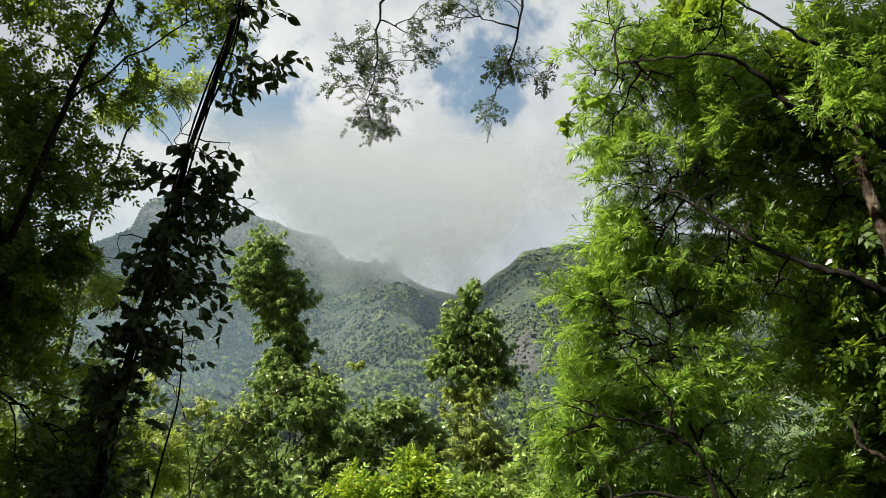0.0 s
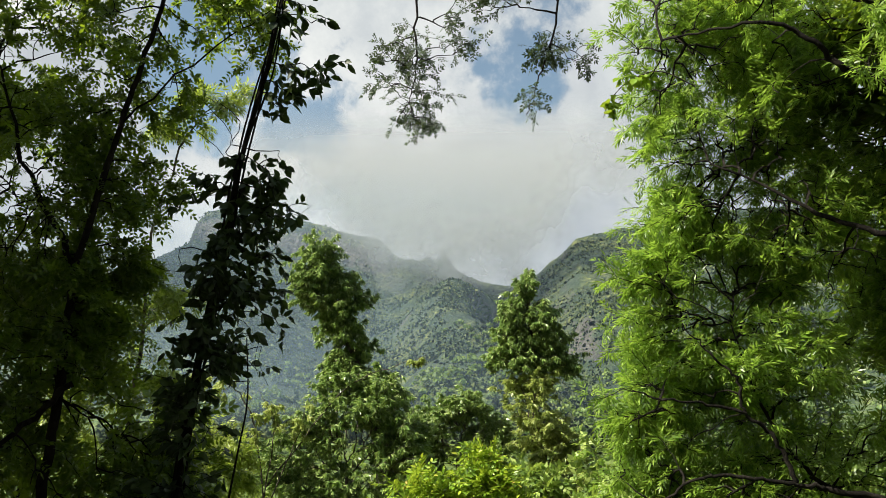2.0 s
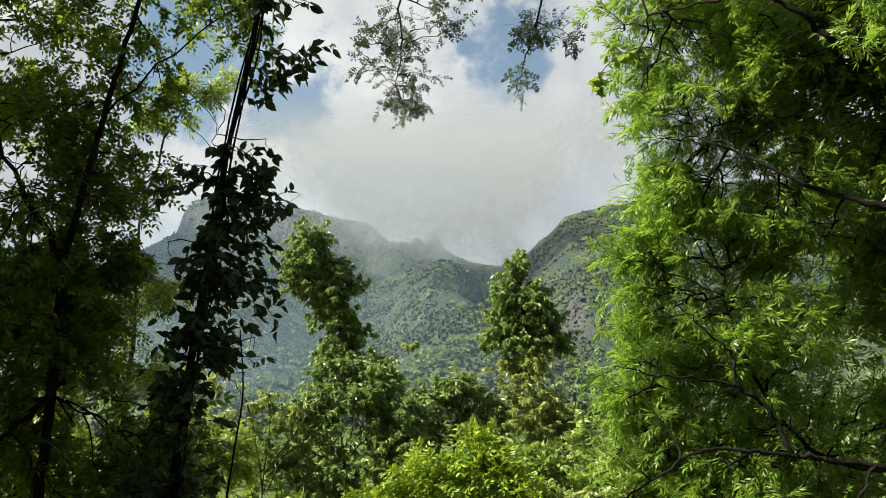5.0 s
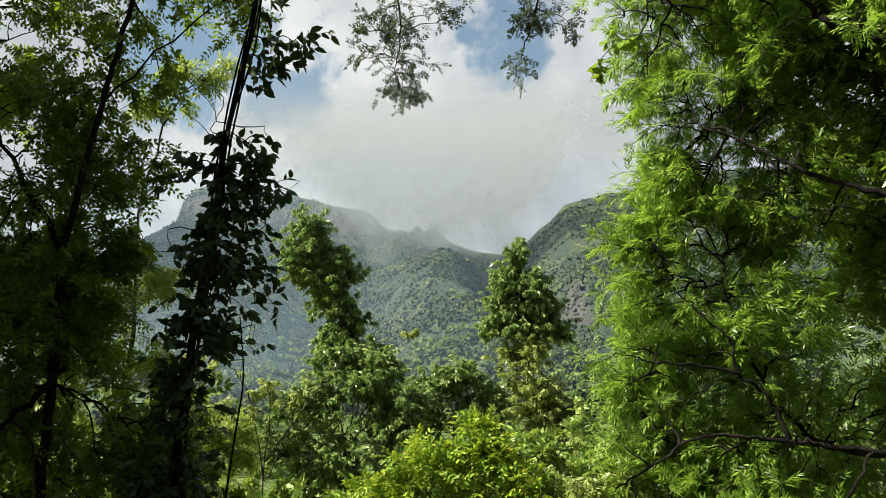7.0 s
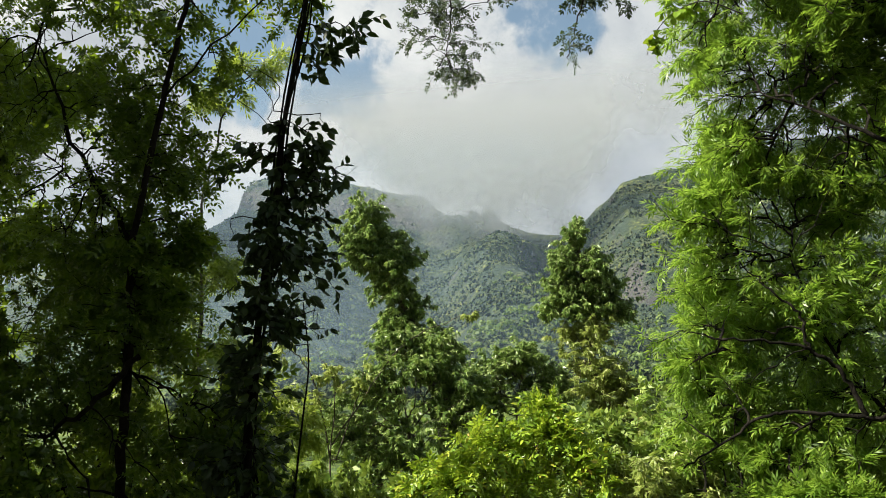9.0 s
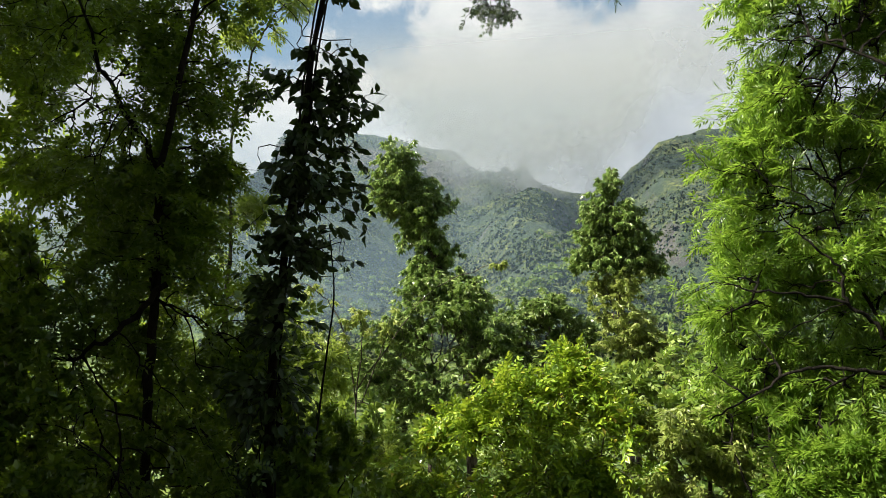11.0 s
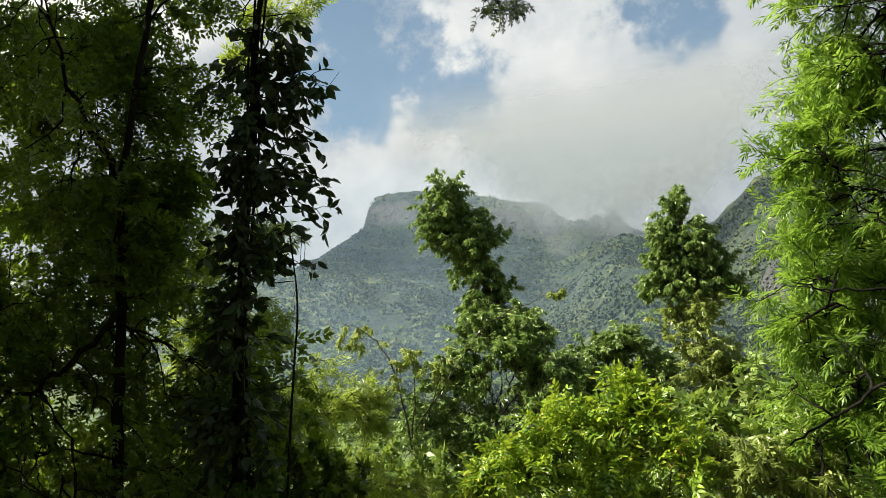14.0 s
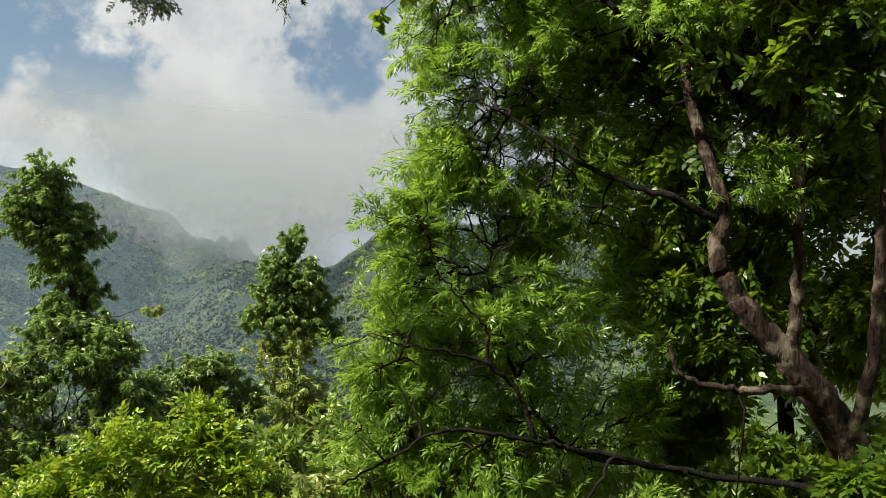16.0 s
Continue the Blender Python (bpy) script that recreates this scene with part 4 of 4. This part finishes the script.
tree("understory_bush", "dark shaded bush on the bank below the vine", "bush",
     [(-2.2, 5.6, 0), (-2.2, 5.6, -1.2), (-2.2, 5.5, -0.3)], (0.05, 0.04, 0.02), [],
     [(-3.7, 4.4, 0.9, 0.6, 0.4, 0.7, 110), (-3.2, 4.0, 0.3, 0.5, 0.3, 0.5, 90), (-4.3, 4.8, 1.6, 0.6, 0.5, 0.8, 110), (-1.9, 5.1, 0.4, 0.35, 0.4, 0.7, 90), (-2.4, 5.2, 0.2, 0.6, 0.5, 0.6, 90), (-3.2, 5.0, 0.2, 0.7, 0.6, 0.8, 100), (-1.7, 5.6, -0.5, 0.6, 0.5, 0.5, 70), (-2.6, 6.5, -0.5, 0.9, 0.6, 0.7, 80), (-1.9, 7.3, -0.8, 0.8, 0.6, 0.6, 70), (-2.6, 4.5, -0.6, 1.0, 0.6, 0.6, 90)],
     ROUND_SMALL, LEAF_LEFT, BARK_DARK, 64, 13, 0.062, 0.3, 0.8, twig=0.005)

# the leaning stem with its vine
lean = [(-2.25, 5.0, 0), (-2.2, 4.92, 0.7), (-2.03, 4.73, 1.78), (-1.81, 4.55, 2.62), (-1.73, 4.46, 3.04), (-1.6, 4.37, 3.46), (-1.48, 4.28, 3.88), (-1.36, 4.18, 4.6), (-1.2, 4.1, 5.6)]
lean[0] = (lean[0][0], lean[0][1], float(land(*lean[0][:2])) - 0.05)
host = thing("leaning_tree", lean[0], "thin leaning dark tree stem wrapped in a climbing vine", "tree")
rng = np.random.default_rng(71)
g = Geo()
tube(g, smooth_line(lean, 8), (0.03, 0.024, 0.016, 0.011, 0.008), 8, 0.06, rng)
part("trunk", g, BARK_DARK, host)
vine = thing("climbing_vine", lean[0], "dark climbing vine with oval leaves hanging round a leaning stem", "vine")
spine = smooth_line(lean, 16)
for turn in range(5):
    g = Geo()
    a = np.linspace(0, 5 + 1.6 * turn, len(spine)) + turn * 1.3
    wind = spine + np.stack([np.cos(a), np.sin(a), 0 * a], -1) * (0.018 + 0.006 * turn)
    tube(g, wind, (0.01, 0.007, 0.0035), 5, 0.1, rng)
    part("stem", g, BARK_DARK, vine)
clumps = [(-1.68, 4.55, 2.72, 0.36, 0.27, 0.3, 130), (-1.77, 4.6, 2.35, 0.4, 0.3, 0.3, 145), (-1.87, 4.7, 1.95, 0.36, 0.28, 0.3, 130), (-2.02, 4.75, 1.5, 0.28, 0.27, 0.33, 102), (-2.15, 4.85, 1.0, 0.3, 0.27, 0.4, 102), (-1.62, 4.4, 2.95, 0.24, 0.2, 0.2, 44), (-1.46, 4.35, 3.4, 0.2, 0.15, 0.24, 24), (-1.2, 4.3, 3.62, 0.26, 0.15, 0.18, 18), (-1.3, 4.3, 3.95, 0.26, 0.2, 0.24, 20), (-1.42, 4.3, 4.3, 0.24, 0.2, 0.3, 22), (-2.1, 4.6, 2.95, 0.22, 0.2, 0.12, 23), (-2.22, 4.9, 0.5, 0.3, 0.27, 0.35, 80), (-2.25, 4.95, 0.0, 0.35, 0.3, 0.35, 70)]
vine_lines, vine_bears = grow(rng, spine[20:], sample(rng, clumps), 0.1, direct=0.6)
g = Geo()
twig_tubes(g, vine_lines, 0.0028 * vine_bears**0.35)
tagged(part("tendril_mass", g, BARK_DARK, vine), kind="stuff")
g = Geo()
leaves_on(g, rng, vine_lines, [blade(0.55, 0.15, 0.15), blade(0.48, 0.1, 0.25), blade(0.6, 0.12, 0.1)], 3, 0.08, 0.4, 0.9, 0.3, 0.2, True)
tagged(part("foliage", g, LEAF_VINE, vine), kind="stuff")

# boughs that hang into the view from a tree beside the path
bough = tree("overhanging_tree", "tree whose thin boughs with tiny leaves hang down against the sky", "tree",
     [(3.4, 2.6, 0), (3.4, 2.7, 1.5), (3.3, 3.0, 4.0), (2.9, 3.8, 6.2), (1.8, 5.6, 7.0), (0.2, 7.0, 6.6), (-1.0, 7.4, 6.4)], (0.16, 0.12, 0.09, 0.06, 0.03),
     [([(-0.9, 7.4, 6.4), (-1.11, 7.4, 5.92), (-1.12, 7.49, 5.21), (-1.2, 7.56, 4.8)], 0.018),
      ([(0.4, 6.9, 6.65), (0.39, 7.08, 5.62), (0.22, 7.18, 4.95), (0.05, 7.27, 4.5)], 0.016)],
     # the last, highest clump is unseen and only shades the forked trunk
     [(-1.15, 7.5, 5.4, 0.42, 0.3, 0.4, 98), (-1.05, 7.6, 4.75, 0.38, 0.3, 0.36, 92), (-1.55, 7.5, 5.2, 0.2, 0.2, 0.35, 32), (-0.6, 7.4, 5.6, 0.3, 0.3, 0.35, 49), (0.2, 7.15, 5.2, 0.38, 0.3, 0.28, 61), (0.1, 7.2, 4.6, 0.25, 0.2, 0.2, 19), (0.65, 7.2, 5.05, 0.2, 0.2, 0.2, 17), (-0.1, 7.1, 5.7, 0.5, 0.3, 0.3, 61), (0.5, 5.7, 7.0, 1.1, 0.35, 0.4, 158)],
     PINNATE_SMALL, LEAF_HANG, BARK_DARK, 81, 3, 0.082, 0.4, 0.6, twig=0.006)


# more growth on the bank
tree("low_shrub", "green thicket of shrubs filling the foot of the bank", "shrub",
     [(0.3, 11.5, 0), (0.3, 11.5, -2.4), (0.3, 11.5, -1.2)], (0.05, 0.04, 0.025), [],
     [(0.4, 11.5, 0.2, 0.8, 0.6, 0.6, 80), (1.6, 11.5, 0.3, 0.9, 0.7, 0.8, 90), (-0.8, 11.5, -0.4, 0.9, 0.6, 0.6, 80), (2.8, 11.3, 0.2, 1.0, 0.7, 0.8, 90), (4.0, 11.2, 0.2, 1.0, 0.7, 0.8, 80), (0.5, 11.0, -1.2, 1.3, 0.6, 0.7, 80), (2.6, 10.6, -1.0, 1.3, 0.6, 0.7, 90)],
     SIMPLE, LEAF_BUSH, BARK_GREY, 54, 8, 0.22, 0.2, 0.7, twig=0.005)
tree("low_shrub", "dark shrub thicket on the lower bank", "shrub",
     [(-3.2, 9.6, 0), (-3.2, 9.6, -2.4), (-3.2, 9.6, -1.2)], (0.05, 0.04, 0.025), [],
     [(-3.2, 10.4, -0.2, 1.0, 0.6, 0.6, 90), (-2.6, 8.6, -1.0, 0.8, 0.6, 0.6, 90), (-3.6, 8.0, -0.8, 0.9, 0.6, 0.6, 80), (-4.8, 9.6, 0.0, 1.0, 0.8, 0.9, 90), (-1.6, 7.8, -1.2, 0.8, 0.5, 0.5, 70), (-6.0, 10.5, 0.6, 1.2, 0.8, 1.2, 90)],
     ROUND_SMALL, LEAF_BUSH, BARK_GREY, 55, 9, 0.13, 0.4, 0.7, twig=0.005)
tree("arching_shrub", "open shrub with long arching shoots and small hanging leaves", "shrub",
     [(-4.2, 11.9, 0), (-4.2, 11.9, -1.5), (-4.1, 11.8, 0.2)], (0.04, 0.03, 0.015),
     [([(-4.1, 11.8, 0.2), (-4.3, 11.7, 1.4), (-4.7, 11.5, 2.0), (-5.2, 11.4, 2.15)], 0.014), ([(-4.1, 11.8, 0.2), (-4.0, 11.8, 1.3), (-4.25, 11.7, 1.9)], 0.012), ([(-4.0, 11.8, 0.2), (-3.6, 11.8, 1.2), (-3.5, 11.8, 1.7)], 0.012), ([(-4.1, 11.9, 0.4), (-3.0, 12.2, 1.9), (-2.2, 12.5, 2.3), (-1.72, 12.6, 2.5)], 0.012)],
     [(-4.9, 11.5, 1.9, 0.5, 0.3, 0.25, 18), (-4.2, 11.7, 1.6, 0.4, 0.3, 0.3, 18), (-3.6, 11.8, 1.4, 0.4, 0.3, 0.25, 14), (-1.85, 12.55, 2.4, 0.2, 0.1, 0.06, 6), (-4.6, 11.6, 1.0, 0.6, 0.3, 0.4, 24)],
     DROOPING, LEAF_GREY, BARK_GREY, 56, 10, 0.1, 1.0, 0.5, 0.5, twig=0.004)
tree("low_shrub", "dark leafy shrub round the foot of the forked trunk", "shrub",
     [(4.6, 8.9, 0), (4.6, 8.9, -2.0), (4.6, 8.9, -0.8)], (0.05, 0.04, 0.02), [],
     [(3.6, 8.8, -0.1, 0.8, 0.5, 0.5, 80), (4.7, 8.9, 0.1, 0.8, 0.5, 0.6, 90), (5.6, 9.1, 0.3, 0.7, 0.5, 0.7, 80), (3.2, 8.6, -0.9, 0.9, 0.5, 0.5, 70), (6.8, 8.8, 0.6, 0.8, 0.6, 0.9, 80)],
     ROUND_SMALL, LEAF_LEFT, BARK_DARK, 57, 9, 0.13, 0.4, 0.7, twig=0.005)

# the wood in which the camera stands: unseen trees, added to block sky light
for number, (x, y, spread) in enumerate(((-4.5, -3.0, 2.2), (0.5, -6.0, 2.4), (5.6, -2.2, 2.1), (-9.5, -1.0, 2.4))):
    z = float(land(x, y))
    tree("unseen_wood_tree", "unseen dense dark green tree added to block light beside the path", "tree",
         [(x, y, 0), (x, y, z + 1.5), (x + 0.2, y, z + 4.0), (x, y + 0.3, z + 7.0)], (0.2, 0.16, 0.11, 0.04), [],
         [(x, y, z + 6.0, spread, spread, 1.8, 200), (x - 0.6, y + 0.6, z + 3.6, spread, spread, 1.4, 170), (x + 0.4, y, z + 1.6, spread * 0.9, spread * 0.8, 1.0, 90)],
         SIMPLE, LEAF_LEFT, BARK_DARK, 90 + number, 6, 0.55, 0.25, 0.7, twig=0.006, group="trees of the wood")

# another unseen crown, added overhead to darken the left foliage
tree("unseen_wood_tree", "unseen leafy tree added to block sky light over the path", "tree",
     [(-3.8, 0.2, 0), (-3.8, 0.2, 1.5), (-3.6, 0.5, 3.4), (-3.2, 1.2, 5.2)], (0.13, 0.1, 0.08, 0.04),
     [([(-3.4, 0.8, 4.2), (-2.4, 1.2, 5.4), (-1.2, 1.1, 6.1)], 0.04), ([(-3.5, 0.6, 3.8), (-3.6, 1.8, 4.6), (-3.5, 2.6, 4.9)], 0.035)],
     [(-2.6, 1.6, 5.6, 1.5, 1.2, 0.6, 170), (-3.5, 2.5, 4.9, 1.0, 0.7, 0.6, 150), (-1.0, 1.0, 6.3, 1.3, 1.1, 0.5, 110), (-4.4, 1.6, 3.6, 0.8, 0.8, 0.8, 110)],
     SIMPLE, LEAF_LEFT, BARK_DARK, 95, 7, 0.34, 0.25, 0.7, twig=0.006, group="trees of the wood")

# a round-leaved creeper on the feathery tree's edge
creeper = thing("creeper", (1.5, 8.2, 4.6), "bright green creeper with round leaves hanging from the feathery tree", "vine")
rng = np.random.default_rng(101)
g = Geo()
tube(g, smooth_line([(1.9, 8.1, 5.1), (1.5, 8.0, 5.25), (1.15, 7.97, 5.12), (0.95, 7.97, 4.9), (0.88, 7.98, 4.72)], 6), (0.008, 0.006, 0.004), 5, 0.1, rng)
part("stem", g, BARK_GREY, creeper)


def leaf_objects(owner, lines, count, mats, shapes, size, sag, seed):
    """Single leaves, each an object of its own, that share a few meshes."""
    rng = np.random.default_rng(seed)
    meshes = []
    for k, shape in enumerate(shapes):
        g = Geo()
        g.add(*shape)
        meshes.append(g.mesh("leaf", mats))
    back = Matrix.Translation(owner.location).inverted()
    for k in range(count):
        line = lines[k % len(lines)]
        u = rng.uniform(0.35, 1) * (len(line) - 1.001)
        i = int(u)
        at = line[i] + (line[i + 1] - line[i]) * (u - i)
        way = Vector(line[i + 1] - line[i]).normalized() + Vector(rng.normal(0, 0.7, 3))
        way = way.normalized() + Vector((0, 0, -sag))
        side = way.normalized().cross(Vector(rng.normal(0, 0.5, 3)) + Vector((0, 0, 1))).normalized()
        way.normalize()
        top = side.cross(way)
        turn = Matrix((side, way, top)).transposed().to_4x4()
        ob = new("leaf", meshes[k % len(meshes)])
        ob.parent = owner
        ob.matrix_parent_inverse = back
        ob.matrix_basis = Matrix.Translation(Vector(at)) @ turn @ Matrix.Scale(size * rng.uniform(0.75, 1.2), 4)


spray, _ = grow(rng, smooth_line([(1.9, 8.1, 5.1), (1.5, 8.0, 5.25), (1.15, 7.97, 5.12), (0.95, 7.97, 4.9), (0.88, 7.98, 4.72)], 6), sample(rng, [(1.2, 7.97, 5.12, 0.2, 0.12, 0.1, 14), (0.95, 7.97, 4.88, 0.12, 0.1, 0.2, 14)]))
leaf_objects(creeper, spray, 44, LEAF_SHRUB, [blade(0.8, 0.1, 0.2), blade(0.7, 0.15, 0.1)], 0.11, 0.5, 102)

# the bright shrub's large outer leaves
leaf_objects(bright_shrub, LINES["bright_shrub"], 240, LEAF_SHRUB, SHRUB_LEAF, 0.2, 0.1, 104)

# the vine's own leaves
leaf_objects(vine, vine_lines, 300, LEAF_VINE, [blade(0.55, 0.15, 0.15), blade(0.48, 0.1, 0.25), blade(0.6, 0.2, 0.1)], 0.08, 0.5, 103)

# bare tendrils of the vine, and its thin hanging stem
rng = np.random.default_rng(111)
for x, y, z, reach_x, drop in ((-1.72, 4.46, 3.05, -0.35, 0.25), (-1.7, 4.45, 3.1, -0.3, 0.4), (-1.68, 4.43, 3.2, -0.22, 0.3), (-1.66, 4.42, 3.25, 0.3, -0.25), (-1.7, 4.6, 2.75, 0.42, 0.02), (-1.75, 4.7, 2.1, 0.16, -0.3), (-1.78, 4.7, 2.0, 0.22, -0.2), (-1.8, 4.72, 1.9, 0.14, -0.35), (-1.95, 4.65, 2.5, -0.4, 0.0)):
    steps = np.linspace(0, 1, 9)
    line = np.stack([x + reach_x * steps + 0.05 * np.sin(steps * 9 + x * 9), y + 0.06 * np.sin(steps * 7 + z), z + drop * steps + 0.07 * np.sin(steps * 6 + z * 5)], -1)
    g = Geo()
    tube(g, line, (0.004, 0.003, 0.0015), 4, 0.05, rng)
    part("tendril", g, BARK_DARK, vine)
g = Geo()
tube(g, smooth_line([(-1.72, 4.75, 2.0), (-1.7, 4.78, 1.6), (-1.78, 4.85, 1.2), (-1.9, 4.95, 0.5), (-1.95, 5.0, -0.4)], 6), (0.004, 0.007, 0.009), 5, 0.1, rng)
part("hanging_stem", g, BARK_DARK, vine)
